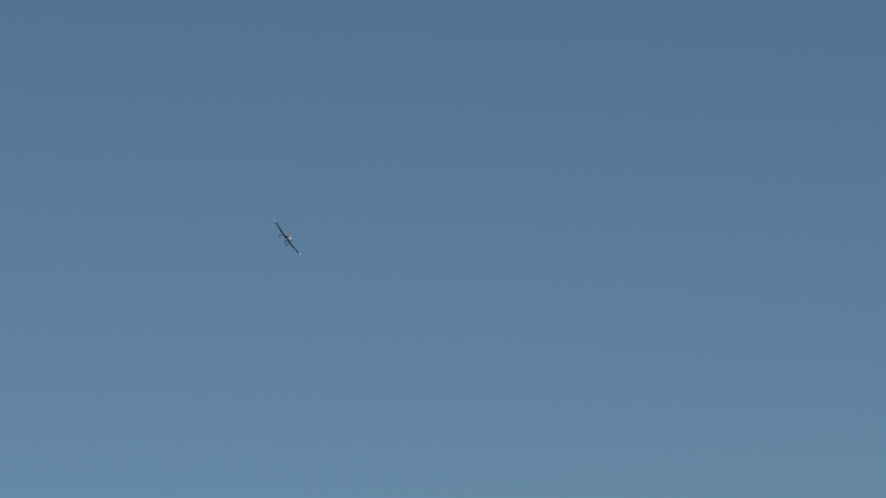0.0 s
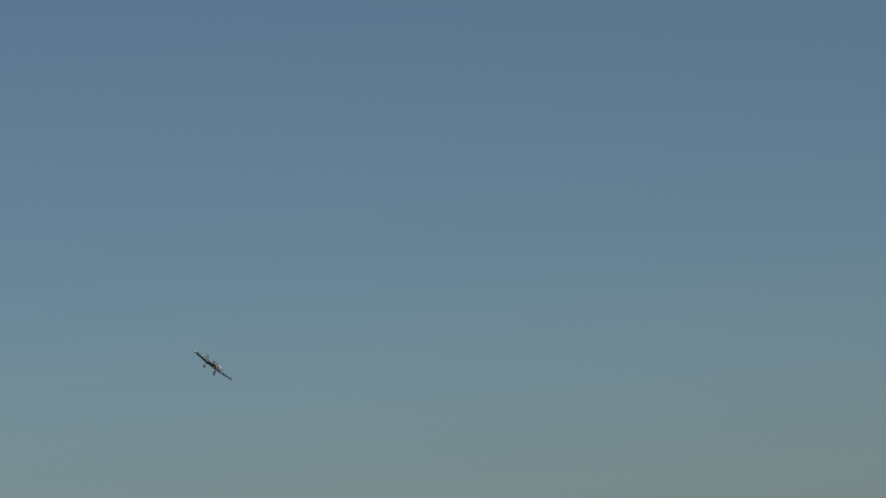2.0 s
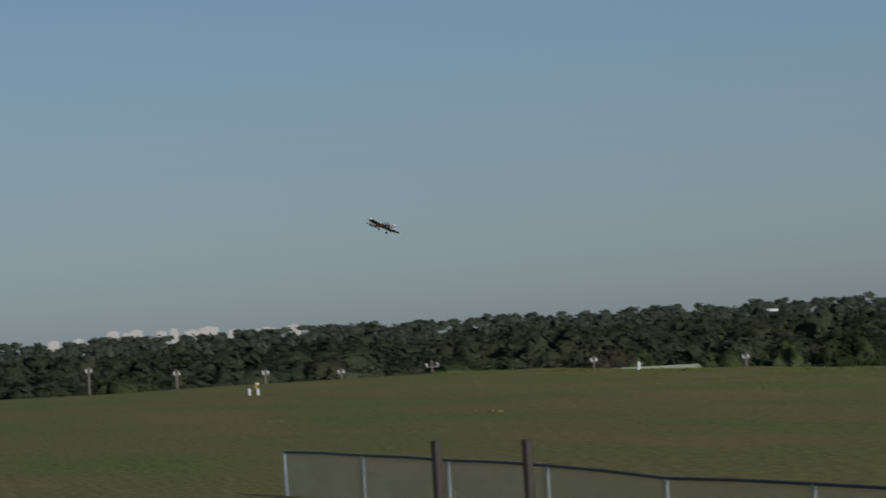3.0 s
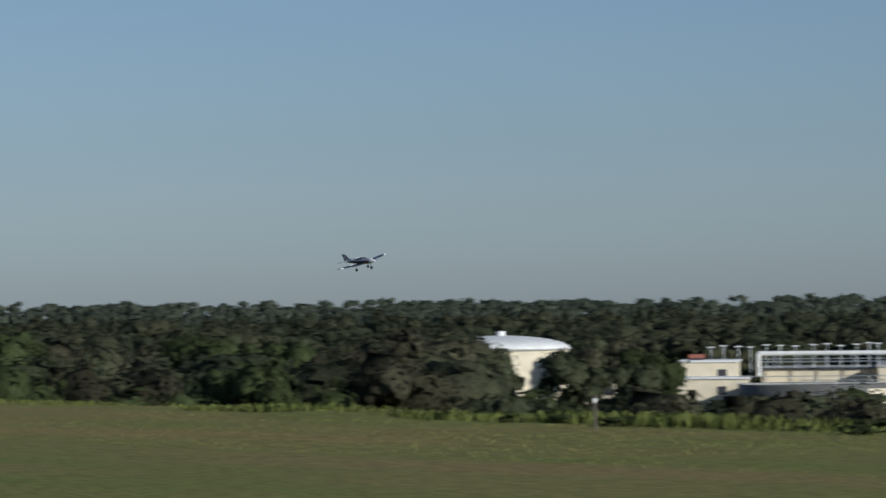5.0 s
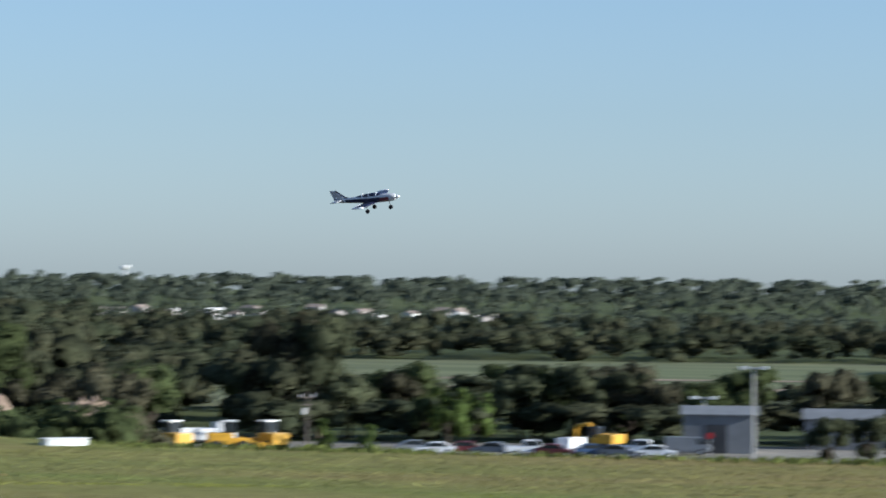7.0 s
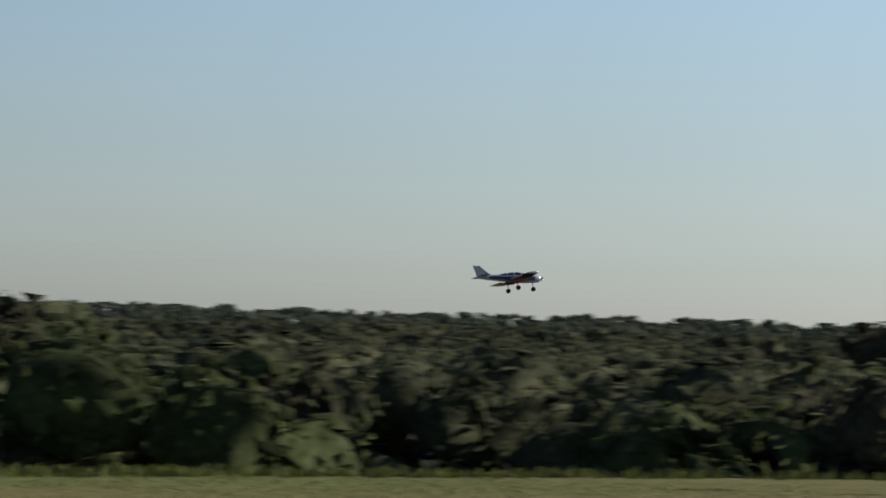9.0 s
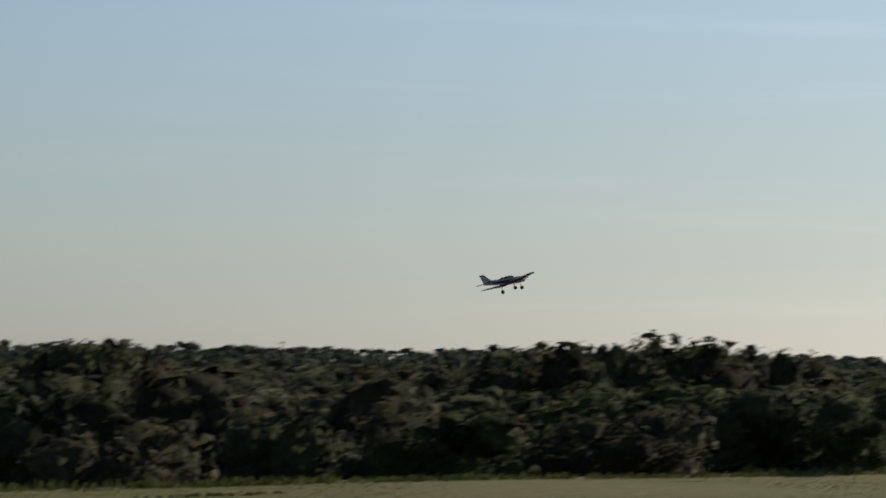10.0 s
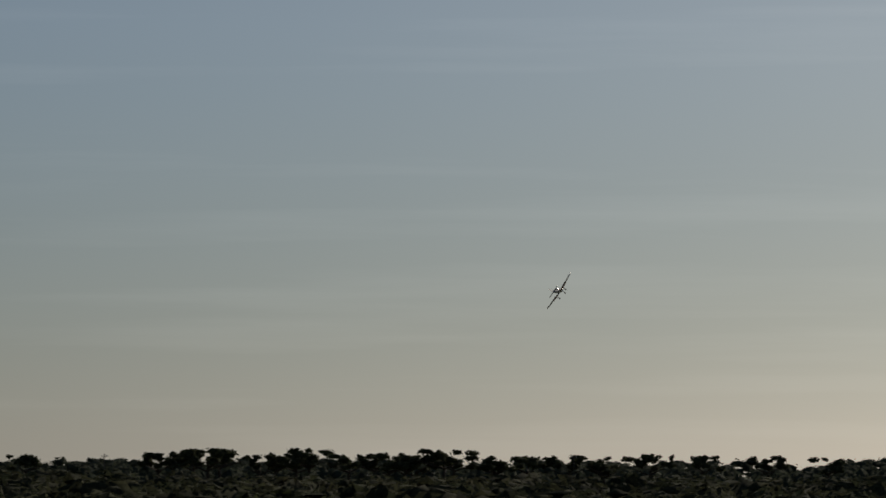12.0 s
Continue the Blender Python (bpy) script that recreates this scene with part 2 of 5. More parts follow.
def ball(bm, c, r, seg=10, squash=(1, 1, 1)):
    bmesh.ops.create_uvsphere(bm, u_segments=seg, v_segments=max(6, seg * 2 // 3), radius=r, matrix=Matrix.LocRotScale(c, None, squash))
    return bm


def loft(rings, close=True):
    """Skin a list of rings of equal length."""
    bm = bmesh.new()
    vs = [[bm.verts.new(p) for p in r] for r in rings]
    n = len(rings[0])
    for a, b in zip(vs, vs[1:]):
        for i in range(n):
            bm.faces.new((a[i], a[(i + 1) % n], b[(i + 1) % n], b[i]))
    if close:
        bm.faces.new(vs[0][::-1])
        bm.faces.new(vs[-1])
    bmesh.ops.recalc_face_normals(bm, faces=bm.faces)
    return bm


def prism(profile, x0, x1):
    """A profile of (y, z) points pushed along x."""
    return loft([[(x0, y, z) for y, z in profile], [(x1, y, z) for y, z in profile]])


def quick_mesh(name, verts, faces, mat):
    """A mesh from arrays of vertices and of faces with equal corners."""
    verts, faces = np.asarray(verts, dtype=np.float32), np.asarray(faces, dtype=np.int32)
    me = bpy.data.meshes.new(name)
    k = faces.shape[1]
    me.vertices.add(len(verts))
    me.vertices.foreach_set("co", verts.ravel())
    me.loops.add(faces.size)
    me.loops.foreach_set("vertex_index", faces.ravel())
    me.polygons.add(len(faces))
    me.polygons.foreach_set("loop_start", np.arange(0, faces.size, k, dtype=np.int32))
    me.update(calc_edges=True)
    me.materials.append(mat)
    return me


# ---- ground: one sheet, raised field, bank, low land ----
def ground_height(x, y):
    rim = EDGE + 2.0 * math.sin(x * 0.021) + 1.2 * math.sin(x * 0.067 + 1)
    over = max(y - rim, -300 - x if y < EDGE + 60 else 0, x - 260, -140 - y)
    if over <= 0:
        return 0.0
    return LOW * min(1.0, over / 40.0) ** 0.8 if over < 40 else LOW


def build_ground():
    xs = np.unique(np.concatenate([np.linspace(-320, 280, 151), -np.geomspace(320, 5200, 26), np.geomspace(280, 5200, 26)]))
    ys = np.unique(np.concatenate([np.linspace(-160, 80, 25), np.linspace(80, 140, 61), np.geomspace(140, 5200, 34), -np.geomspace(160, 5200, 16)]))
    nx, ny = len(xs), len(ys)
    vs = []
    for y in ys:
        for x in xs:
            z = ground_height(x, y)
            if z == 0.0:
                z = 0.10 * noise.noise((x * 0.05, y * 0.09, 0)) if not (-72 < x < 96 and 30 < y < 70) else -0.02
                if 84 < y < EDGE + 6 and x < -40:
                    z += 0.35 * max(0, noise.noise((x * 0.08, 3, 0)))
                z -= 0.02
            vs.append((x, y, z))
    idx = np.arange(nx * ny).reshape(ny, nx)
    f = np.stack([idx[:-1, :-1], idx[:-1, 1:], idx[1:, 1:], idx[1:, :-1]], -1).reshape(-1, 4)
    me = quick_mesh("ground", vs, f, M["grass"])
    me.materials.append(M["land"])
    v = np.array(vs)
    me.polygons.foreach_set("material_index", (v[f].mean(1)[:, 2] < -6).astype(np.int32))
    me.shade_smooth()
    tagged(new("ground", me), "mown grass airfield on a raised bank above low wooded land", "ground", kind="structure")


def flat(name, pts, z, mat, parent=None, thick=0.02):
    bm = bmesh.new()
    top = [bm.verts.new((x, y, z)) for x, y in pts]
    f = bm.faces.new(top)
    r = bmesh.ops.extrude_face_region(bm, geom=[f])
    for v in r["geom"]:
        if isinstance(v, bmesh.types.BMVert):
            v.co.z -= thick
    bmesh.ops.recalc_face_normals(bm, faces=bm.faces)
    return part(name, bm, mat, parent)


def build_runway():
    rw = thing("runway", "dark worn asphalt runway with faded painted lines", "runway", kind="structure")
    flat("asphalt", [(-69, 36), (-52.7, 63.8), (94, 63.8), (94, 36)], 0.03, M["asphalt"], rw, 0.06)
    d = Vector((-52.7 + 69, 63.8 - 36, 0)).normalized()
    s = Vector((d.y, -d.x, 0)) * 0.5
    a, b = Vector((-69, 36, 0)), Vector((-52.7, 63.8, 0))
    flat("end_line", [tuple((p)[:2]) for p in (a, b, b + s, a + s)], 0.037, M["white_paint"], rw, 0.006)
    flat("edge_line", [(-52.4, 63.2), (-49.5, 63.2), (-49.5, 63.5), (-52.2, 63.5)], 0.037, M["white_paint"], rw, 0.006)
    for k in range(18):
        x = -51.5 + 8.2 * k
        flat("centre_dash", [(x, 51.0), (x + 3.8, 51.0), (x + 3.8, 51.15), (x, 51.15)], 0.037, M["white_paint"], rw, 0.006)
    flat("side_line", [(-55, 53.4), (-37.8, 53.4), (-37.8, 53.48), (-55, 53.48)], 0.037, M["white_paint"], rw, 0.006)
    flat("yellow_line", [(-50.9, 55.0), (-44.5, 51.2), (-44.4, 51.35), (-50.8, 55.15)], 0.044, M["yellow_paint"], rw, 0.006)


build_ground()
build_runway()

# ---- trees ----
RNG = np.random.default_rng(7)


def ico(level):
    bm = bmesh.new()
    bmesh.ops.create_icosphere(bm, subdivisions=level, radius=1)
    v, f = np.array([tuple(x.co) for x in bm.verts]), np.array([[w.index for w in x.verts] for x in bm.faces])
    bm.free()
    return v, f


BLOB = ico(1)


def unit(v):
    return v / np.maximum(np.linalg.norm(v, axis=-1, keepdims=True), 1e-6)


TUFT = np.array([(1, 0, 0), (-1, 0, 0), (0, 1, 0), (0, -1, 0), (0, 0, 1), (0, 0, -1)], dtype=float)
TUFT_TRI = np.array([(0, 2, 4), (2, 1, 4), (1, 3, 4), (3, 0, 4), (2, 0, 5), (1, 2, 5), (3, 1, 5), (0, 3, 5)])


def crown_parts(rng, domes, tufts, tuft, leaves, size, low=0.2, pine=False, rise=0.0):
    """A crown of unit height on z = 0: domes of foliage set all over with small rough tufts and loose leaves. Returns vertices, triangles and normals."""
    if pine:
        c = np.column_stack([rng.normal(0, 0.13, domes), rng.normal(0, 0.13, domes), rng.uniform(0.76, 0.93, domes)])
        r, squash = rng.uniform(0.05, 0.1, domes), 0.5
        heart = np.array([0, 0, 0.78])
    else:
        z = low + (0.8 - low) * np.sqrt(rng.uniform(0, 1, domes))
        spread = 0.36 * np.sqrt(np.clip(1.0 - ((z - low - 0.08) / (0.92 - low)) ** 2, 0.03, 1))
        a, q = np.arange(domes) * 2.4 + rng.uniform(-0.5, 0.5, domes), np.sqrt(rng.uniform(0.25, 1, domes))
        c = np.column_stack([np.cos(a) * spread * q, np.sin(a) * spread * q, z])
        r, squash = rng.uniform(0.1, 0.19, domes) * (20 / max(domes, 5)) ** 0.27, 0.9
        heart = np.array([0, 0, 0.35])
    flatten = np.array([1, 1, squash])
    base, tri = BLOB
    turns = [np.array(Euler(rng.uniform(0, 3, 3)).to_matrix()) for _ in range(24)]
    vs, fs, ns, n = [], [], [], 0
    for ci, ri in zip(c, r):
        v = (base * rng.uniform(0.52, 0.88, len(base))[:, None]) @ turns[rng.integers(24)].T * ri * flatten + ci
        vs.append(v)
        fs.append(tri + n)
        ns.append(unit(unit(v - ci) + 0.5 * unit(v - heart) + 0.55 * rng.normal(size=v.shape)))
        n += len(base)

    def shell(count, inner, outer):
        pick = rng.choice(domes, count, p=r ** 2 / (r ** 2).sum())
        d = unit(rng.normal(size=(count, 3)) + np.array([0, 0, 0.15]))
        wave = np.array([noise.noise(Vector(tuple(e * 1.9 + c[i] * 31))) for e, i in zip(d, pick)])
        p = c[pick] + d * (r[pick] * (rng.uniform(inner, outer, count) + 0.11 * wave))[:, None] * flatten
        return d, p

    if tufts:
        d, p = shell(tufts, 0.62, 0.98)
        k = tuft * rng.uniform(0.5, 1.5, tufts)
        for di, pi, ki in zip(d, p, k):
            v = (TUFT * rng.uniform(0.35, 1.4, 6)[:, None]) @ turns[rng.integers(24)].T * ki * np.array([1, 1, 0.8]) + pi
            vs.append(v)
            fs.append(TUFT_TRI + n)
            ns.append(unit(0.7 * di + 0.6 * unit(pi - heart) + 0.35 * unit(v - pi) + 0.25 * rng.normal(size=v.shape)))
            n += 6
    d, p = shell(leaves, 0.62, 0.97)
    u = rng.normal(size=(leaves, 3))
    u = unit(u - d * (u * d).sum(1)[:, None] * 0.75)
    w = np.cross(d, u) + 0.3 * rng.normal(size=(leaves, 3))
    k = size * rng.uniform(0.5, 1.4, leaves)[:, None]
    corners = np.stack([p - u * k, p + u * k * 0.5 + w * k * 0.7, p + u * k * 0.5 - w * k * 0.7], 1)
    back = (np.cross(corners[:, 1] - corners[:, 0], corners[:, 2] - corners[:, 0]) * d).sum(1) < 0
    corners[back] = corners[back][:, ::-1]
    vs.append(corners.reshape(-1, 3))
    fs.append(np.arange(leaves * 3).reshape(-1, 3) + n)
    ns.append(np.repeat(unit(d + 0.5 * unit(p - heart) + 0.4 * rng.normal(size=d.shape)), 3, 0))
    v = np.concatenate(vs)
    v[:, 2] /= np.quantile(v[:, 2], 0.988)
    v[:, 2] = np.where(v[:, 2] > 1.0, 1.0 + (v[:, 2] - 1.0) * 0.5, v[:, 2])
    return v, np.concatenate(fs), unit(np.concatenate(ns) + np.array([0, 0, rise]))


def crown_mesh(name, crown, mat):
    me = quick_mesh(name, crown[0], crown[1], mat)
    me.shade_smooth()
    me.normals_split_custom_set_from_vertices(crown[2])
    return me


def corners_mesh(name, q, mat):
    return quick_mesh(name, q.reshape(-1, 3), np.arange(q.shape[0] * 4).reshape(-1, 4), mat)


def trunk_mesh(rng, pine=False):
    bm = bmesh.new()
    lean = Vector((rng.uniform(-0.04, 0.04), rng.uniform(-0.04, 0.04), 0))
    top = 0.8 if pine else 0.45
    rod(bm, (0, 0, -0.05), lean * 0.5 + Vector((0, 0, top * 0.5)), 0.028, 0.022, 7)
    rod(bm, lean * 0.5 + Vector((0, 0, top * 0.5)), lean + Vector((0, 0, top)), 0.022, 0.014, 7)
    for k in range(5):
        a = rng.uniform(0, 6.28)
        z = top * (rng.uniform(0.85, 1.0) if pine else rng.uniform(0.45, 1.0))
        rod(bm, lean * (z / top) + Vector((0, 0, z)), (math.cos(a) * 0.2, math.sin(a) * 0.2, z + (0.08 if pine else 0.25)), 0.012, 0.004, 5)
    return mesh_of("trunk", bm, M["bark"])


NEAR_KINDS = [(crown_parts(RNG, n, 110, 0.026, 1650, 0.0178, low), leaf) for n, low, leaf in
              [(13, 0.2, "leaf_a"), (15, 0.14, "leaf_b"), (11, 0.2, "leaf_c"), (14, 0.14, "leaf_a"), (12, 0.1, "leaf_c"), (15, 0.08, "leaf_b"), (13, 0.08, "leaf_d")]]
DENSE_KINDS = [crown_parts(RNG, 11, 70, 0.032, 1450, 0.021, 0.14) for _ in range(6)]
HALF_KINDS = [crown_parts(RNG, 8, 28, 0.042, 520, 0.029, 0.14, rise=0.2) for _ in range(6)]
MID_KINDS = [crown_parts(RNG, 5, 4, 0.055, 135, 0.044, 0.1, rise=0.5) for _ in range(8)]
FAR_KINDS = [crown_parts(RNG, 3, 0, 0.1, 42, 0.07, 0.1, rise=0.9) for _ in range(8)]

CROWNS = [crown_mesh("crown", q, M[m]) for q, m in NEAR_KINDS]
TRUNKS = [trunk_mesh(RNG) for _ in range(3)]
BUSH_MESH = crown_mesh("crown", crown_parts(RNG, 10, 110, 0.05, 500, 0.025, 0.08), M["leaf_b"])
PINE_MESH = [crown_mesh("crown", crown_parts(RNG, 13, 60, 0.028, 300, 0.016, pine=True), M["leaf_a"]) for _ in range(3)]
PINE_TRUNK = trunk_mesh(RNG, True)


def tree(x, y, height, width=1.0, kind=None, pine=False, bush=False):
    k = RNG.integers(6) if kind is None else kind
    if pine:
        label, cat = "tall umbrella-crowned pine with a bare trunk", "pine tree"
        crown, trunk = PINE_MESH[k % 3], PINE_TRUNK
    elif bush:
        label, cat = "dense dark green bush on the grassy bank", "bush"
        crown, trunk = BUSH_MESH, TRUNKS[0]
    else:
        label = ("broad dark green oak with a ragged crown", "bright green bushy tree with a full crown", "grey-green oak hung with moss")[(0, 1, 2, 0, 2, 1, 1)[k]]
        cat = "tree"
        crown, trunk = CROWNS[k], TRUNKS[k % 3]
    ob = new("bush" if bush else "pine_tree" if pine else "tree")
    tagged(ob, label, cat, "bushes on the bank" if bush else "pines on the skyline" if pine else "trees round the airfield")
    ob.matrix_world = Matrix.LocRotScale((x, y, ground_height(x, y) - 0.3), Euler((0, 0, RNG.uniform(0, 6.28))), (height * width, height * width, height))
    for nm, me in (("trunk", trunk), ("crown", crown)):
        new(nm, me).parent = ob
    return ob


def grove(zone, spacing, limit=999):
    """Scatter trunk places: bearing and distance ranges, elevation range of the tops."""
    a0, a1, d0, d1, e0, e1 = zone
    spots, n = [], int(radians(a1 - a0) * (d1 * d1 - d0 * d0) / 2 / spacing ** 2)
    for _ in range(min(n, limit)):
        az, d = RNG.uniform(a0, a1), math.sqrt(RNG.uniform(d0 * d0, d1 * d1))
        x, y = d * math.sin(radians(az)), d * math.cos(radians(az))
        top = EYE[2] + d * math.tan(radians(e0 + (e1 - e0) * RNG.beta(1.6, 1.6)))
        spots.append((x, y, top - ground_height(x, y), az, d))
    return spots


def clear_of(az, d):
    """True where trees may stand (not on the plant, the lot, the mounds or the meadow)."""
    if -52 < az < -38.5 and 500 < d < 640:
        return False
    if -36.6 < az < -32.5 and 365 < d < 415:
        return False
    if -23.8 < az < -8 and 372 < d < 428:
        return False
    if -25.5 < az < -10.8 and 560 < d < 850:
        return False
    return True


# thing trees: bearing from, to, distance from, to, top elevation from, to, spacing
ZONES = [
    ((-80, -61, 400, 460, -0.95, -0.42), 19), ((-63, -52, 230, 300, -1.35, -0.7), 14), ((-60, -52, 330, 390, -0.8, -0.35), 18),
    ((-51.5, -37, 188, 222, -1.7, -1.36), 6.8), ((-37, -31.3, 185, 235, -1.92, -1.56), 7.3), ((-38.6, -34.6, 440, 490, -0.55, -0.22), 13),
    ((-34.8, -31.6, 425, 480, -0.3, -0.0), 12), ((-32, -26.5, 335, 400, -1.3, -0.35), 13), ((-26.5, -24, 335, 365, -1.75, -1.25), 9),
    ((-22.5, -8, 435, 480, -1.95, -1.2), 11.5), ((14, 62, 142, 172, -1.35, -0.6), 11.8), ((14, 62, 174, 212, -1.0, -0.28), 14.8),
]
for zone, gap in ZONES:
    for x, y, h, az, d in grove(zone, gap):
        if clear_of(az, d):
            tree(x, y, h, RNG.uniform(0.85, 1.25) * (1.25 if h < 9 else 1.0))


def polar_tree(az, d, top_el, width=1.0, kind=None, pine=False, bush=False):
    x, y = d * math.sin(radians(az)), d * math.cos(radians(az))
    return tree(x, y, EYE[2] + d * math.tan(radians(top_el)) - ground_height(x, y), width, kind, pine, bush)


# single trees that stand out
for az, d, el, w, k in [(-52.7, 430, -0.6, 1.1, 2), (-52.2, 425, -0.66, 1.0, 0), (-51.75, 430, -0.78, 0.9, 3), (-51.4, 428, -1.0, 0.9, 2), (-51.1, 420, -1.4, 1.0, 5), (-51.95, 422, -0.55, 1.2, 3), (-51.65, 414, -0.85, 1.15, 0), (-51.5, 408, -1.25, 1.2, 4), (-51.5, 430, -0.74, 0.95, 3), (-51.62, 436, -0.58, 1.1, 1), (-52.6, 412, -0.42, 1.2, 2), (-49.75, 552, -0.55, 0.75, 3), (-49.9, 470, -0.8, 1.0, 3), (-49.3, 480, -0.62, 1.0, 2), (-48.7, 470, -0.75, 0.9, 5), (-49.0, 440, -1.0, 0.9, 0),
                        (-21.9, 440, -0.55, 0.9, 2), (-21.3, 438, -0.62, 0.8, 0), (-19.25, 425, -1.7, 1.1, 6), (-18.8, 430, -1.78, 1.0, 6), (-19.6, 428, -1.85, 0.8, 1), (-20.5, 396, -2.3, 0.7, 6), (-21.2, 396, -2.2, 0.6, 6), (-17.9, 440, -1.32, 1.0, 0), (-17.2, 438, -1.3, 1.0, 3), (-16.4, 440, -1.42, 1.0, 0), (-15.9, 436, -1.55, 0.9, 2), (-13.2, 380, -2.1, 1.2, 0), (-12.6, 385, -2.05, 1.2, 3),
                        (15.6, 210, 0.2, 1.3, 0), (16.2, 205, 0.26, 1.2, 3), (17.0, 208, 0.1, 1.1, 2), (17.7, 215, 0.06, 0.9, 0),
                        (32.4, 230, 0.09, 0.8, 4), (33.1, 236, 0.1, 0.8, 2), (33.7, 240, 0.24, 0.9, 0), (34.4, 240, 0.07, 0.8, 3), (35.1, 236, 0.04, 0.8, 2),
                        (37.8, 250, 0.1, 0.8, 0), (38.4, 255, 0.06, 0.8, 4), (44.5, 260, 0.14, 0.9, 2), (44.9, 266, 0.1, 0.8, 0),
                        (46.4, 280, 0.16, 0.8, 0), (46.95, 284, 0.33, 0.9, 3), (47.5, 280, 0.2, 0.9, 2), (48.1, 284, 0.14, 0.8, 0), (48.9, 290, 0.12, 0.7, 4)]:
    polar_tree(az, d, el, w, k)
for az, el in [(54.4, 0.14), (54.7, 0.16), (55.0, 0.19), (55.2, 0.21), (55.45, 0.2), (56.05, 0.11), (56.3, 0.12), (56.77, 0.22), (56.6, 0.15), (57.4, 0.13), (57.8, 0.13), (58.1, 0.12), (58.5, 0.11), (58.9, 0.21), (59.1, 0.19), (58.3, 0.15), (59.7, 0.11),
               (60.3, 0.1), (60.9, 0.12), (61.5, 0.1), (62.2, 0.14), (63.0, 0.12), (51.0, 0.1), (51.4, 0.12), (52.4, 0.1), (64.1, 0.12), (65, 0.1)]:
    polar_tree(az, 1000 + RNG.uniform(-40, 60), el, RNG.uniform(0.9, 1.3), int(RNG.integers(3)), pine=True)
# shrubs along the rim
for k in range(60):
    x = -128 + 66 * RNG.random()
    tree(x, EDGE - RNG.uniform(-0.5, 4.5) + 2.0 * math.sin(x * 0.021), RNG.uniform(0.35, 0.75), RNG.uniform(1.5, 2.8), bush=True)


def tufts(name, label, patches, mat):
    """Blades of grass scattered in patches: x, y, half length, half width, count, height."""
    out = []
    for x0, y0, rx, ry, n, h in patches:
        a, q = RNG.uniform(0, 6.283, n), np.sqrt(RNG.uniform(0, 1, n))
        px, py = x0 + rx * q * np.cos(a), y0 + ry * q * np.sin(a)
        keep = py < EDGE + 1
        px, py = px[keep], py[keep]
        n2, t = len(px), RNG.uniform(0, 3.14, len(px))
        hh, w = h * RNG.uniform(0.4, 1.2, n2), RNG.uniform(0.04, 0.12, n2)
        dx, dy, lx, ly = np.cos(t) * w, np.sin(t) * w, RNG.normal(0, 0.3, n2) * hh, RNG.normal(0, 0.3, n2) * hh
        z = np.full(n2, -0.1)
        out.append(np.stack([np.stack([px - dx, py - dy, z], 1), np.stack([px + dx, py + dy, z], 1), np.stack([px + dx * 0.3 + lx, py + dy * 0.3 + ly, z + 0.08 + hh], 1), np.stack([px - dx * 0.3 + lx, py - dy * 0.3 + ly, z + 0.08 + hh], 1)], 1))
    tagged(new(name, corners_mesh(name, np.concatenate(out), mat)), label, "grass", kind="stuff")


tufts("rim_weeds", "tall lush weeds along the rim of the field", [(-128 + 4.0 * k + RNG.uniform(-1, 1), EDGE - 2.2 + 2.0 * math.sin((-128 + 4.0 * k) * 0.021), 3.2, 2.0, int(RNG.uniform(150, 420)), RNG.uniform(0.18, 0.45)) for k in range(16)]
      + [(-64 + 4.0 * k + RNG.uniform(-1, 1), EDGE - 1.2 + 2.0 * math.sin((-64 + 4.0 * k) * 0.021), 3.2, 1.3, int(RNG.uniform(90, 260)), RNG.uniform(0.07, 0.14) if k < 18 else RNG.uniform(0.12, 0.3)) for k in range(54)]
      + [(-300 + 6.0 * k, EDGE - 1.5, 4.0, 1.6, int(RNG.uniform(20, 220)), 0.12) for k in range(30)], M["verge"])
tufts("grass_patches", "bright yellow-green patches of longer grass", [(x + RNG.uniform(-1.5, 1.5), y + RNG.uniform(-0.7, 0.7), RNG.uniform(0.8, 2.0), RNG.uniform(0.3, 0.9), 260, 0.035)
      for x, y in ((-35.4, 71.5), (-31.6, 73.0), (-57.0, 74.0), (-70.0, 78.0), (-48.0, 79.0), (-24.5, 72.0), (-20.5, 70.5)) for _ in range(4)], M["bright_grass"])


def field_blades(count):
    """Short mown blades standing all over the field, so that it shades like grass."""
    y = RNG.uniform(64.8, EDGE + 0.8, count)
    x = y * np.tan(np.radians(RNG.uniform(-78, 60, count)))
    n, t = len(x), RNG.uniform(-1.5, 1.5, len(x))
    w, h = RNG.uniform(0.01, 0.03, n), RNG.uniform(0.03, 0.07, n)
    z = np.array([ground_height(a, b) for a, b in zip(x, y)]) - 0.004
    dx, dy = np.cos(t) * w, np.sin(t) * w
    v = np.stack([np.stack([x - dx, y - dy, z], 1), np.stack([x + dx, y + dy, z], 1), np.stack([x + RNG.normal(0, 0.02, n), y + RNG.normal(0, 0.02, n), z + h], 1)], 1)
    me = quick_mesh("field_grass", v.reshape(-1, 3), np.arange(n * 3).reshape(-1, 3), M["blade"])
    lean = unit(np.column_stack([np.sin(t), -np.cos(t), RNG.uniform(0.3, 1.0, n)]))
    me.shade_smooth()
    me.normals_split_custom_set_from_vertices(np.repeat(lean, 3, 0))
    tagged(new("field_grass", me), "short mown grass with dry blades in it", "grass", kind="stuff")


field_blades(150000)
tufts("dry_tufts", "dry brown tufts in the mown grass", [(RNG.uniform(-230, 130), RNG.uniform(40, 90) if k % 3 else RNG.uniform(66, 90), RNG.uniform(0.8, 3.5), RNG.uniform(0.15, 0.5), 45, 0.05) for k in range(40)], M["dry"])


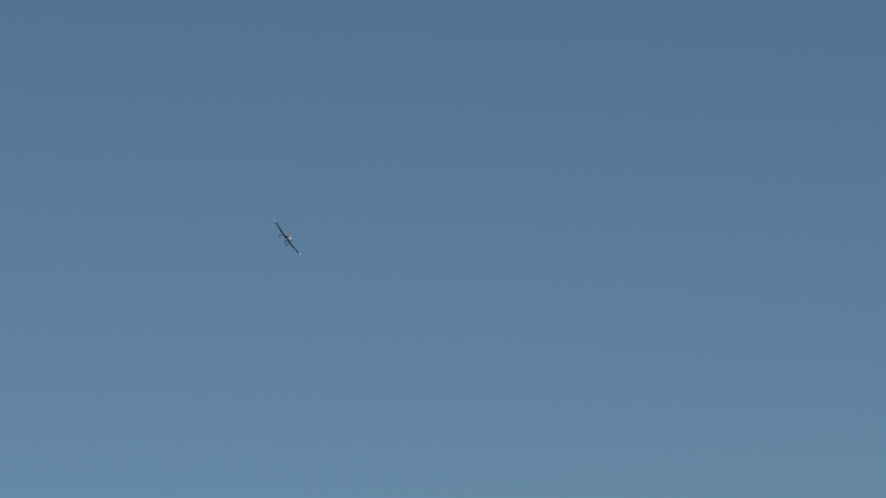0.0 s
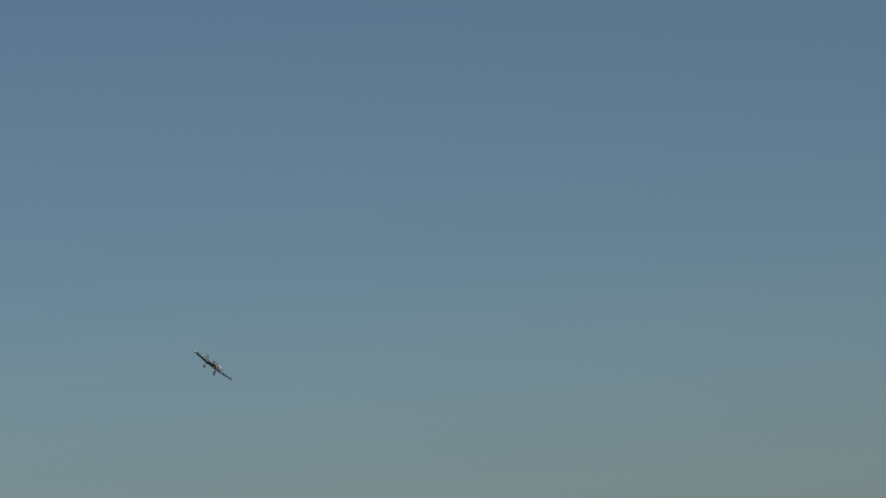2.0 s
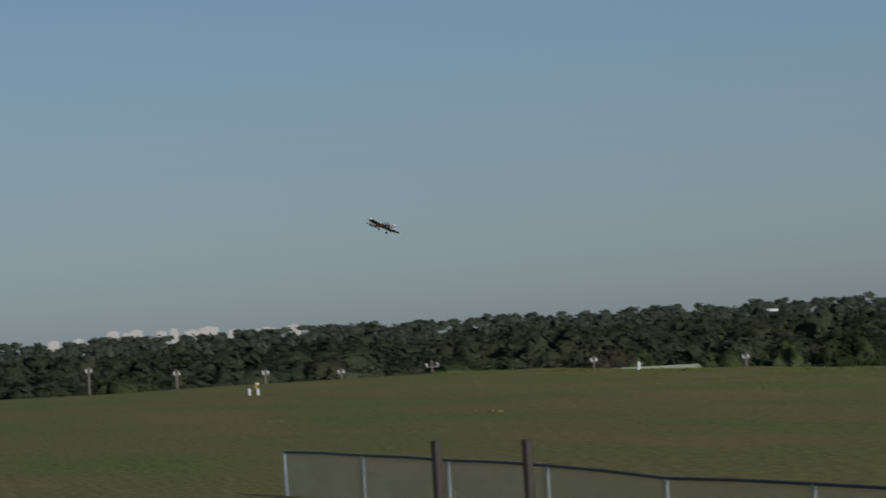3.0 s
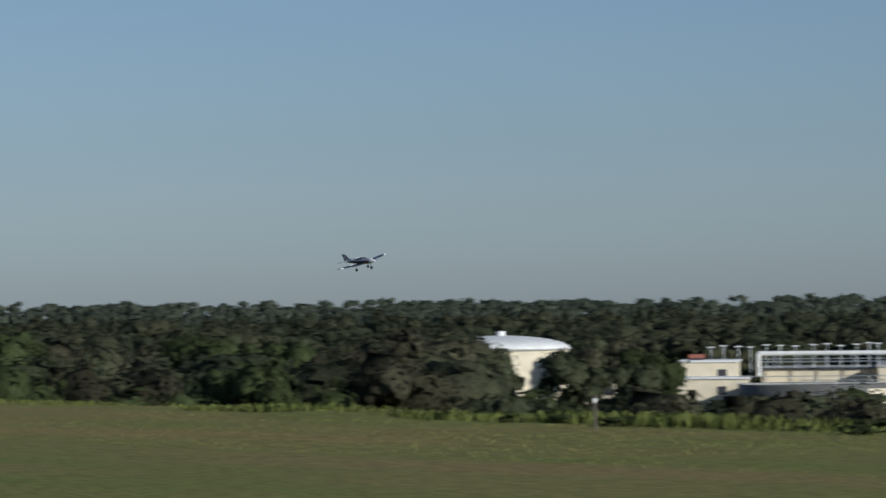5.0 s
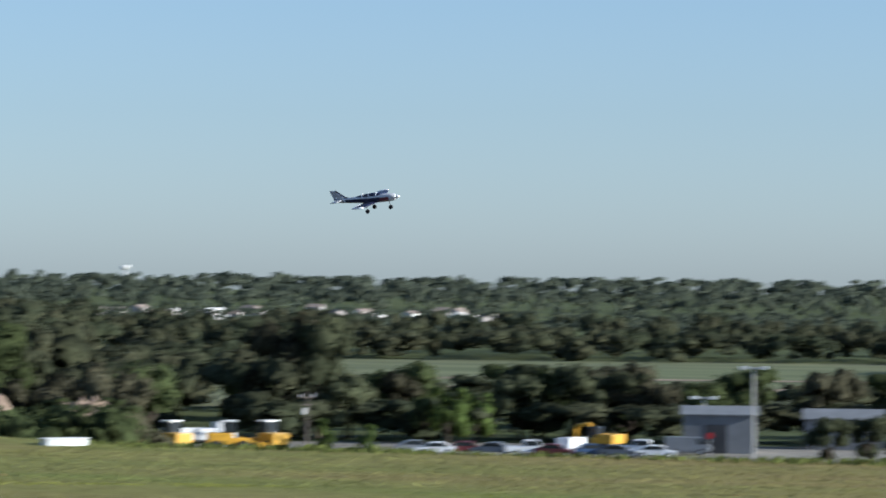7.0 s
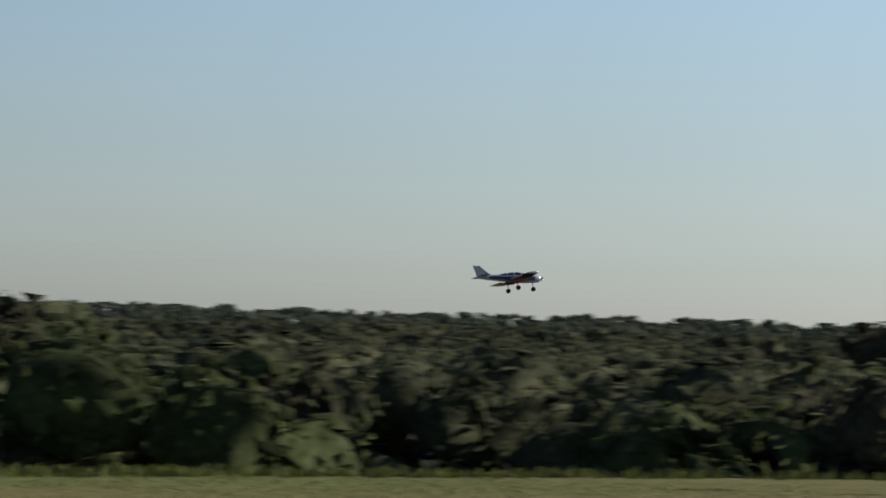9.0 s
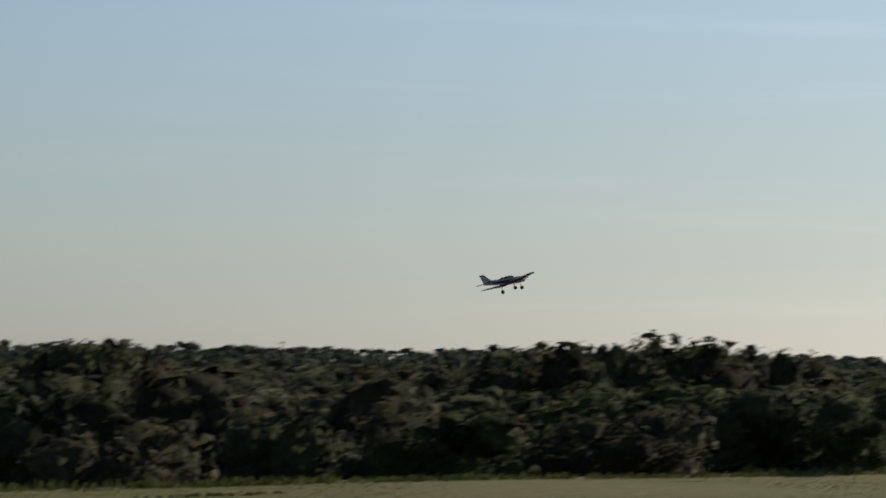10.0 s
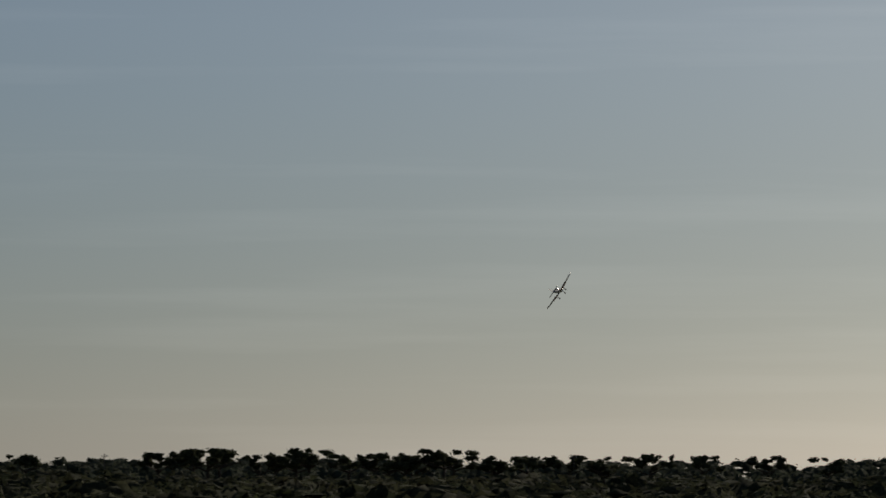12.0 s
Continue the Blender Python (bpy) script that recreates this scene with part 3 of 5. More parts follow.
def canopy(a0, a1, d0, d1, e0, e1, jitter, spacing):
    """Places in a wood whose tops rise in elevation from e0 at its near side to e1 at its far side."""
    spots, n = [], int(radians(a1 - a0) * (d1 * d1 - d0 * d0) / 2 / spacing ** 2)
    for _ in range(n):
        az, d = RNG.uniform(a0, a1), math.sqrt(RNG.uniform(d0 * d0, d1 * d1))
        x, y = d * math.sin(radians(az)), d * math.cos(radians(az))
        k = (1 / d0 - 1 / d) / (1 / d0 - 1 / d1)
        swell = noise.noise((x * 0.012, y * 0.012, 4.0)) + 0.5 * noise.noise((x * 0.004, y * 0.004, 9.0))
        top = EYE[2] + d * math.tan(radians(e0 + (e1 - e0) * k + jitter * (0.9 * swell + RNG.normal(0, 0.35))))
        z = ground_height(x, y)
        spots.append((x, y, max(top - z, 5.0), az, d))
    return spots


def woods(name, label, kinds, zones, mat):
    """Woods farther off, joined: nobody could count these trees."""
    vs, fs, ns, n = [], [], [], 0
    for zone in zones:
        for x, y, h, az, d in canopy(*zone):
            if not clear_of(az, d):
                continue
            v, f, m = kinds[RNG.integers(len(kinds))]
            a, w = RNG.uniform(0, 6.28), min(max(h, 10.0), 17.0) * RNG.uniform(0.85, 1.3) * (2.3 if d > 3200 else 1.7 if d > 2200 else 0.95 if d > 900 else 1.2)
            c, t = math.cos(a), math.sin(a)
            turn = np.array([[c, t, 0], [-t, c, 0], [0, 0, 1]])
            vs.append(((v @ turn) * np.array([w, w, h]) + np.array([x, y, ground_height(x, y) - 0.2])).astype(np.float32))
            ns.append((m @ turn).astype(np.float32))
            fs.append(f + n)
            n += len(v)
    me = crown_mesh(name, (np.concatenate(vs), np.concatenate(fs), np.concatenate(ns)), mat)
    tagged(new(name, me), label, "woods", kind="stuff")


# bearing from, to, distance from, to, elevation of the tops at the near and far side, unevenness, spacing
woods("dense_woods", "dense dark oak woods behind the nearest trees", DENSE_KINDS, [
    (-4, 66, 212, 290, -0.68, -0.44, 0.2, 12.5), (-4, 14, 140, 215, -1.1, -0.62, 0.3, 12)], M["leaf_woods"])
woods("oak_woods", "dark oak woods towards the skyline", HALF_KINDS, [(-5, 66, 290, 450, -0.45, -0.32, 0.13, 15)], M["leaf_woods"])
woods("mixed_woods", "dense dark green oak woods on low land", MID_KINDS, [
    (-84, -52, 455, 700, -0.72, -0.42, 0.22, 14.5), (-84, -36, 700, 1150, -0.42, -0.24, 0.14, 20),
    (-39, -31, 500, 700, -0.62, -0.42, 0.2, 13), (-52, -38, 640, 700, -0.6, -0.42, 0.2, 12), (-61, -52, 300, 455, -1.0, -0.62, 0.25, 11),
    (-36, -25.4, 430, 700, -1.0, -0.62, 0.25, 12.5), (-25.6, -21.4, 430, 555, -1.4, -1.0, 0.25, 10.5), (-36, -25, 700, 1150, -0.62, -0.42, 0.14, 16),
    (-27, -7, 855, 960, -0.86, -0.52, 0.1, 11), (-10.9, -6, 500, 860, -0.95, -0.5, 0.2, 14), (-22, -9, 480, 530, -1.8, -1.5, 0.2, 10),
    (-22.4, -7.5, 429, 441, -2.15, -2.0, 0.15, 5.5), (-8, 66, 450, 800, -0.3, -0.19, 0.08, 22)], M["leaf_woods"])
# far belts take the leaf colour with haze mixed in
woods("far_woods", "far belts of woods up to the skyline, haze tinted into their leaves", FAR_KINDS, [
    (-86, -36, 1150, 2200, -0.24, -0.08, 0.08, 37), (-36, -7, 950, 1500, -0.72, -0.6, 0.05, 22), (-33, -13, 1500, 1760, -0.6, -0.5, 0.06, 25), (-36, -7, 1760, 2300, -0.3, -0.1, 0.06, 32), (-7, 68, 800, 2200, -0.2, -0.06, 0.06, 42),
    (-86, 68, 2200, 3200, -0.08, -0.02, 0.06, 82), (-86, 68, 3200, 4400, -0.02, 0.03, 0.05, 100)], M["leaf_hazed"])


# ---- the model aeroplane: nose along +x, right wing along -y ----
def ring(x, cy, cz, ry, rz, n=14, flat_top=0.0):
    out = []
    for k in range(n):
        a = 2 * math.pi * k / n
        s = abs(math.cos(a)) ** 0.75 * (1 if math.cos(a) > 0 else -1)
        t = abs(math.sin(a)) ** 0.75 * (1 if math.sin(a) > 0 else -1)
        out.append((x, cy + ry * s, cz + rz * t * (1 - flat_top if t > 0 else 1)))
    return out


def airfoil(y, x_le, chord, z, thick, n=8):
    xs = [0.5 * (1 - math.cos(math.pi * k / n)) for k in range(n + 1)]
    th = lambda u: thick * chord * 5 * (0.2969 * math.sqrt(u) - 0.126 * u - 0.3516 * u * u + 0.2843 * u ** 3 - 0.1 * u ** 4)
    up = [(x_le - u * chord, y, z + th(u) * 1.15 + 0.002) for u in xs]
    lo = [(x_le - u * chord, y, z - th(u) * 0.8 - 0.002) for u in reversed(xs)]
    return up + lo


def panel(y0, y1, le0, le1, c0, c1, z0, z1, thick):
    return loft([airfoil(y0, le0, c0, z0, thick), airfoil(y1, le1, c1, z1, thick)])


def fin_panel(rows):
    """Rows of (z, leading x, trailing x, half thickness)."""
    return loft([[(xl, 0, z), ((xl * 2 + xt) / 3, w, z), (xt, 0.002, z), (xt, -0.002, z), ((xl * 2 + xt) / 3, -w, z)] for z, xl, xt, w in rows])


def build_plane():
    p = thing("model_aeroplane", "white and navy low-wing radio-controlled aeroplane with tricycle wheels, flying", "model aeroplane")
    secs = [(0.50, 0.0, 0.035, 0.035), (0.47, 0.0, 0.055, 0.058), (0.38, 0.0, 0.062, 0.066), (0.22, 0.005, 0.066, 0.072), (0.02, 0.008, 0.066, 0.07), (-0.2, 0.016, 0.05, 0.056), (-0.42, 0.026, 0.033, 0.042), (-0.62, 0.034, 0.014, 0.028)]
    part("fuselage", loft([ring(x, 0, cz, ry, rz) for x, cz, ry, rz in secs]), M["plane_body"], p, "white fuselage", True)
    for side in (1, -1):
        part("fuselage_stripe", loft([[(x, side * (ry + 0.003), cz - rz * 0.6), (x, side * (ry + 0.003), cz + rz * 0.35), (x, side * ry * 0.85, cz + rz * 0.35), (x, side * ry * 0.85, cz - rz * 0.6)] for x, cz, ry, rz in secs[3:-1]]), M["plane_navy"], p, "navy stripe along the fuselage side")
    part("nose_cone", loft([ring(x, 0, 0, r, r, 12) for x, r in ((0.50, 0.034), (0.53, 0.028), (0.555, 0.016), (0.565, 0.004))]), M["plane_white"], p, "white spinner", True)
    pr = bmesh.new()
    for s in (1, -1):
        box(pr, 0.512, 0.517, min(0.02 * s, 0.11 * s), max(0.02 * s, 0.11 * s), -0.008, 0.008)
    part("propeller", pr, M["dark"], p, "black two-bladed propeller")
    part("canopy", loft([ring(x, 0, cz, ry, rz, 12) for x, cz, ry, rz in ((0.27, 0.064, 0.01, 0.006), (0.21, 0.07, 0.045, 0.024), (0.1, 0.074, 0.055, 0.036), (-0.04, 0.072, 0.052, 0.033), (-0.18, 0.066, 0.034, 0.018), (-0.26, 0.062, 0.008, 0.006))]), M["plane_navy"], p, "black canopy over the cockpit", True)
    for x in (0.15, 0.02, -0.1):
        part("canopy_frame", loft([ring(x + dx, 0, 0.073, 0.0565, 0.0375 - 0.06 * abs(x - 0.05), 12) for dx in (-0.006, 0.006)]), M["plane_white"], p, "thin white canopy frame")
    for side in (1, -1):
        part("cowl_flash", loft([[(x, side * (ry + 0.003), cz - rz * 0.55), (x, side * (ry + 0.003), cz + rz * 0.3), (x, side * ry * 0.8, cz + rz * 0.3), (x, side * ry * 0.8, cz - rz * 0.55)] for x, cz, ry, rz in secs[2:4]]), M["plane_maroon"], p, "maroon flash on the cowl")
    for s in (1, -1):
        w = part("wing", panel(0.03 * s, 0.67 * s, 0.17, 0.14, 0.27, 0.218, -0.05, -0.006, 0.13), M["plane_navy"], p, "navy wing with an orange underside panel", True)
        part("wing_tip", panel(0.67 * s, 0.74 * s, 0.14, 0.12, 0.218, 0.18, -0.006, -0.001, 0.12), M["plane_white"], w, "white wing tip", True)
        u = bmesh.new()
        vs = [u.verts.new(v) for v in ((0.10, 0.12 * s, -0.0665), (0.085, 0.38 * s, -0.0475), (-0.05, 0.38 * s, -0.0405), (-0.05, 0.12 * s, -0.0575))]
        u.faces.new(vs)
        r = bmesh.ops.extrude_face_region(u, geom=u.faces[:])
        for v in r["geom"]:
            if isinstance(v, bmesh.types.BMVert):
                v.co.z -= 0.003
        bmesh.ops.recalc_face_normals(u, faces=u.faces)
        part("underside_panel", u, M["plane_orange"], w, "orange underside panel")
        a = part("aileron", boxed(-0.128, -0.09, min(0.2 * s, 0.56 * s), max(0.2 * s, 0.56 * s), -0.03, -0.024), M["plane_white"], w)
        part("tailplane", panel(0.0, 0.25 * s, -0.46, -0.50, 0.15, 0.12, 0.045, 0.047, 0.07), M["plane_grey"], p, "pale grey tailplane", True)
    part("fin", fin_panel([(0.04, -0.33, -0.56, 0.012), (0.10, -0.44, -0.58, 0.009), (0.215, -0.58, -0.625, 0.006)]), M["plane_grey"], p, "pale grey swept fin")
    part("rudder", fin_panel([(0.02, -0.562, -0.625, 0.007), (0.10, -0.582, -0.645, 0.006), (0.22, -0.627, -0.69, 0.004)]), M["plane_grey"], p)
    part("fin_stripe", fin_panel([(0.042, -0.31, -0.385, 0.013), (0.10, -0.425, -0.468, 0.0105), (0.218, -0.572, -0.6, 0.0075)]), M["plane_navy"], p, "navy stripe along the fin's edge")
    for x, y, z0 in ((0.36, 0.0, -0.05), (0.0, 0.17, -0.055), (0.0, -0.17, -0.055)):
        leg = part("landing_leg", rodded((x, y, z0), (x + 0.01, y * 1.1, -0.155), 0.006), M["dark"], p, "thin wire undercarriage leg")
        wh = part("wheel", rodded((x + 0.01, y * 1.1 - 0.016, -0.17), (x + 0.01, y * 1.1 + 0.016, -0.17), 0.036, seg=16), M["rubber"], leg, "black rubber wheel")
    return p


# seconds, x, y, z, bearing, climb, bank to the right
FLIGHT = [
    (0.00, -117.66, 11.31, 30.45, 83.5, -18, -53),
    (0.20, -114.59, 11.65, 27.81, 85.8, -20, -33),
    (0.50, -110.84, 10.06, 24.16, 87.2, -22, -7),
    (0.70, -108.15, 9.70, 22.22, 87.1, -22, -2),
    (1.00, -106.15, 9.39, 22.16, 85.1, -20, -5),
    (1.20, -102.29, 9.75, 20.63, 83.4, -20, -6),
    (1.50, -98.68, 10.30, 17.12, 80.0, -20, -17),
    (1.70, -96.75, 11.82, 14.81, 77.0, -18, -27),
    (2.00, -96.74, 13.99, 11.62, 74.2, -15, -36),
    (2.20, -96.38, 16.31, 11.56, 69.6, -11, -34),
    (2.30, -98.00, 18.81, 11.15, 66.9, -9, -33),
    (2.50, -100.57, 21.80, 9.10, 64.2, -6, -31),
    (2.70, -107.82, 26.12, 8.18, 61.6, -4, -26),
    (3.00, -115.43, 32.66, 7.80, 59.8, -2, -20),
    (3.20, -113.57, 35.41, 7.79, 59.3, 0, -12),
    (3.50, -106.27, 38.32, 7.42, 59.8, 0, 6),
    (3.70, -101.33, 40.08, 7.10, 61.6, 0, 19),
    (5.30, -65.14, 56.14, 5.23, 90.0, 2, 14),
    (5.50, -60.23, 57.10, 4.96, 90.0, 2, 14),
    (5.70, -54.47, 57.22, 4.68, 90.0, 2, 13),
    (6.00, -47.05, 58.41, 4.33, 90.0, 4, 11),
    (6.20, -42.37, 58.22, 4.41, 90.0, 7, 12),
    (6.50, -34.28, 57.89, 4.92, 90.0, 9, 14),
    (6.70, -28.96, 57.46, 5.35, 90.0, 9, 15),
    (7.00, -21.71, 57.97, 5.92, 90.0, 6, 14),
    (7.20, -16.72, 58.07, 6.24, 90.0, 4, 14),
    (8.80, 20.47, 53.00, 5.41, 90.0, 2, -9),
    (9.00, 25.52, 52.89, 5.18, 90.0, 2, -9),
    (9.20, 30.64, 52.89, 4.94, 90.0, 4, -9),
    (9.50, 38.11, 51.99, 4.90, 90.0, 6, -11),
    (9.70, 43.75, 52.42, 5.21, 90.0, 8, -13),
    (10.00, 50.57, 51.38, 5.98, 90.0, 9, -14),
    (10.40, 61.26, 52.17, 7.21, 90.0, 9, -14),
    (10.50, 63.78, 52.17, 7.35, 90.0, 8, -15),
    (10.80, 74.36, 54.91, 7.97, 89.6, 7, -16),
    (11.00, 80.63, 55.59, 8.21, 88.4, 7, -18),
    (11.20, 86.34, 56.02, 8.48, 88.0, 7, -22),
    (11.50, 95.80, 57.87, 8.84, 84.9, 8, -28),
    (11.60, 97.92, 58.20, 9.05, 83.3, 8, -32),
    (12.00, 107.20, 60.03, 10.39, 74.8, 8, -55),
]


def motions():
    rows = []
    for t, x, y, z, az, climb, bank in FLIGHT:
        rows.append((t, pose(x, y, z, 0, 0, 90 - az) @ pose(0, 0, 0, 0, -climb, 0) @ pose(0, 0, 0, bank, 0, 0)))
    walk(PLANE, rows)


PLANE = build_plane()


# ---- windsock ----
def build_windsock():
    az, d = -61.62, 45.0
    x, y = d * math.sin(radians(az)), d * math.cos(radians(az))
    w = thing("windsock", "limp orange nylon windsock on a tall thin steel pole", "windsock", (x, y, 0), -az)
    base = Vector((0.10, 0, 0))
    top, collar = Vector((-0.09, 0, 7.3)), Vector((0.0, 0, 5.33))
    part("pole", rodded(base, collar, 0.022, 0.019, 10), M["pale"], w, "white lower pole")
    part("upper_pole", rodded(collar, top, 0.015, 0.012, 8), M["steel"], w, "grey steel upper pole")
    part("collar", rodded(collar - Vector((0, 0, 0.09)), collar + Vector((0, 0, 0.1)), 0.036, 0.032, 10), M["dark"], w, "dark clamp joining the two poles")
    # hoop at the mouth, then the hanging tube
    hoop = bmesh.new()
    n = 20
    c = Vector((-0.2, 0.0, 7.42))
    pts = [c + Vector((0.105 * math.cos(2 * math.pi * k / n), -0.02 + 0.05 * math.sin(2 * math.pi * k / n), 0.13 * math.sin(2 * math.pi * k / n))) for k in range(n)]
    for k in range(n):
        rod(hoop, pts[k], pts[(k + 1) % n], 0.009, seg=5)
    part("hoop", hoop, M["dark"], w, "dark wire hoop")
    part("bracket", rodded((-0.09, 0, 7.2), (-0.085, 0, 7.45), 0.02, 0.02, 8), M["dark"], w)
    path = [(-0.155, 7.56, 0.05, 0.06), (-0.19, 7.5, 0.125, 0.15), (-0.24, 7.38, 0.15, 0.16), (-0.32, 7.22, 0.135, 0.13), (-0.35, 7.14, 0.125, 0.12), (-0.41, 6.95, 0.125, 0.11), (-0.445, 6.78, 0.13, 0.1), (-0.475, 6.58, 0.12, 0.09), (-0.5, 6.37, 0.11, 0.08), (-0.52, 6.16, 0.1, 0.07)]
    rings = []
    for i, (cx, cz, rx, ry) in enumerate(path):
        tilt = 0.9 if i < 2 else 0.55 if i == 2 else 0.25 if i == 3 else 0.05
        r = []
        for k in range(24):
            a = 2 * math.pi * k / 24
            fold = 1 + 0.15 * math.sin(5 * a + i * 1.1) + 0.09 * math.sin(9 * a - i * 1.7) + 0.05 * math.sin(13 * a + i * 2.3)
            r.append((cx + rx * fold * math.cos(a), ry * fold * math.sin(a), cz - tilt * rx * math.cos(a)))
        rings.append(r)
    part("sock_mouth", loft(rings[:5], False), M["orange"], w, "crumpled orange mouth section", True)
    part("sock_middle", loft(rings[4:7], False), M["orange"], w, "folded orange middle section", True)
    part("sock_tail", loft(rings[6:], False), M["orange"], w, "hanging orange tail section", True)


build_windsock()


# ---- things placed by bearing and distance ----
def spot(az, d, z=None):
    x, y = d * math.sin(radians(az)), d * math.cos(radians(az))
    return (x, y, ground_height(x, y) if z is None else z)


def height_at(el, d):
    return EYE[2] + d * math.tan(radians(el))


# fence at the near side of the field
FENCE = [(-96.8, 24.2), (-89.8, 24.5), (-83.5, 24.9), (-77.1, 25.3), (-70.2, 25.6), (-63.0, 25.9), (-56.8, 26.2), (-50.6, 26.5), (-44.4, 26.8), (-38.2, 27.1)]


def build_fence():
    f = thing("chain_link_fence", "low galvanised chain-link fence with a wavy top rail", "fence")
    sags = [1.2, 1.22, 1.2, 1.19, 1.06, 1.12, 1.08, 1.07, 1.07, 1.07]
    for k, (x, y) in enumerate(FENCE):
        part("post", rodded((x, y, -0.2), (x + (-0.1 if k == 0 else 0), y, sags[k]), 0.045, 0.045, 8), M["steel"], f, "pale steel post" if k == 0 else "")
    for (a, b), s0, s1 in zip(zip(FENCE, FENCE[1:]), sags, sags[1:]):
        rail = bmesh.new()
        mid = ((a[0] + b[0]) / 2, (a[1] + b[1]) / 2, (s0 + s1) / 2 + 0.02)
        rod(rail, (*a, s0), mid, 0.035, seg=6), rod(rail, mid, (*b, s1), 0.035, seg=6)
        part("top_rail", rail, M["dark"], f)
        net = bmesh.new()
        va, vb = Vector((*a, 0.02)), Vector((*b, 0.02))
        n, top = 60, min(s0, s1) + 0.06
        for i in range(-8, n):
            for sgn in (0, 1):
                u0, u1 = i / n, (i + 9) / n
                z0, z1 = (0.0, top) if sgn == 0 else (top, 0.0)
                c0, c1 = max(u0, 0.0), min(u1, 1.0)
                if c1 <= c0:
                    continue
                q0, q1 = z0 + (z1 - z0) * (c0 - u0) / (u1 - u0), z0 + (z1 - z0) * (c1 - u0) / (u1 - u0)
                rod(net, va.lerp(vb, c0) + Vector((0, 0, q0)), va.lerp(vb, c1) + Vector((0, 0, q1)), 0.003, seg=3, caps=False)
        part("wire_mesh", net, M["steel"], f, "diamond wire mesh")
    for az, el, d in ((-73.57, -1.91, 70), (-72.13, -1.97, 69), (-65.87, -2.22, 62), (-64.63, -2.27, 61)):
        x, y, z = spot(az, d)
        h = height_at(el, d)
        p = thing("timber_post", "dark weathered square timber post standing in the grass", "post", (x, y, 0), 20, "timber posts")
        part("shaft", boxed(-0.075, 0.075, -0.075, 0.075, -0.2, h - 0.03, 0.01), M["old_post"], p)
        part("cap", boxed(-0.08, 0.08, -0.08, 0.08, h - 0.03, h, 0.008), M["dark"], p, "dark cap")


def wellhead(az, d, tall, gap, pipe=True):
    w = thing("gas_wellhead", "yellow gas pipe with valve between white marker posts on the grass", "wellhead", spot(az, d), -az, "gas wellheads")
    for s in (-1, 1):
        part("marker_post", rodded((s * gap / 2, 0, -0.1), (s * gap / 2, 0, tall * (1 if s < 0 else 0.96)), 0.085, 0.085, 12), M["white_paint"], w, "white round marker post")
    part("riser", rodded((gap * 0.22, 0.05, -0.1), (gap * 0.24, 0.05, tall), 0.07, 0.07, 10), M["dark"], w, "black riser pipe")
    if pipe:
        y = bmesh.new()
        rod(y, (gap * 0.24, 0.05, tall), (gap * 0.4, 0.05, tall * 1.55), 0.06, 0.06, 10)
        rod(y, (gap * 0.4, 0.05, tall * 1.55), (gap * 0.7, 0.05, tall * 1.75), 0.05, 0.05, 10)
        part("gas_pipe", y, M["yellow_steel"], w, "bent yellow gas pipe")
        part("valve", ball(bmesh.new(), (gap * 0.42, 0.0, tall * 1.6), 0.09, 10), M["pale"], w, "pale round valve")


build_fence()
wellhead(-37.32, 97.5, 0.62, 0.5)
wellhead(-64.25, 165, 0.55, 0.95)
wellhead(-76.4, 255, 0.5, 0.6)
wellhead(16.45, 79.0, 0.62, 1.55)

trough = thing("white_trough", "long white plastic trough lying on the grass", "trough", spot(-25.3, 97.0), 50)
part("tub", boxed(-0.6, 0.6, -0.22, 0.22, -0.02, 0.2, 0.03), M["white_paint"], trough)
part("rim", boxed(-0.63, 0.63, -0.25, 0.25, 0.2, 0.225, 0.008), M["pale"], trough)
post = thing("white_post", "short white marker post at the field's far edge", "post", spot(-70.29, 270))
part("shaft", rodded((0, 0, -0.2), (0, 0, height_at(-0.85, 270) - 0.04), 0.13, 0.13, 10), M["white_paint"], post)
part("cap", rodded((0, 0, height_at(-0.85, 270) - 0.04), (0, 0, height_at(-0.85, 270)), 0.14, 0.1, 10), M["pale"], post)
for az, d, h in ((-32.85, 104, 0.55), (-49.56, 128, 1.6), (-39.1, 122, 2.0), (-29.42, 100, 1.35)):
    p = thing("marker_stake", "thin grey stake with a small plate at the field's edge", "stake", spot(az, d, -0.2 if d < 125 else -0.6), -az, "marker stakes")
    part("stake", rodded((0, 0, -0.3), (0, 0, h + 0.2), 0.045, 0.04, 8), M["wood"], p)
    part("plate", boxed(-0.07, 0.07, -0.07, -0.05, h - 0.05, h + 0.1), M["pale"], p, "small white plate")


# power line behind the field
def power_pole(az, top_el, d, arm=0.6, boxes=0):
    x, y, z = spot(az, d, LOW)
    h = height_at(top_el, d) - LOW
    p = thing("utility_pole", "grey wooden utility pole with a crossarm", "utility pole", (x, y, z), -az + 8, "utility poles")
    part("pole", rodded((0, 0, -0.5), (0, 0, h), 0.16, 0.11, 10), M["wood"], p)
    part("crossarm", boxed(-arm / 2, arm / 2, -0.09, 0.09, h - 0.7, h - 0.55), M["wood"], p)
    if boxes:
        part("crossarm", boxed(-arm * 0.42, arm * 0.42, -0.09, 0.09, h - 1.5, h - 1.38), M["wood"], p)
        part("transformer", rodded((-0.3, 0.0, h - 2.5), (-0.3, 0.0, h - 1.8), 0.2, 0.2, 10), M["pale"], p, "pale grey transformer can")
    for s in (-0.45, 0, 0.45):
        part("insulator", rodded((arm * s, 0, h - 0.55), (arm * s, 0, h - 0.2), 0.09, 0.06, 8), M["pale"], p)
    return Vector((x, y, z + h - 0.2))


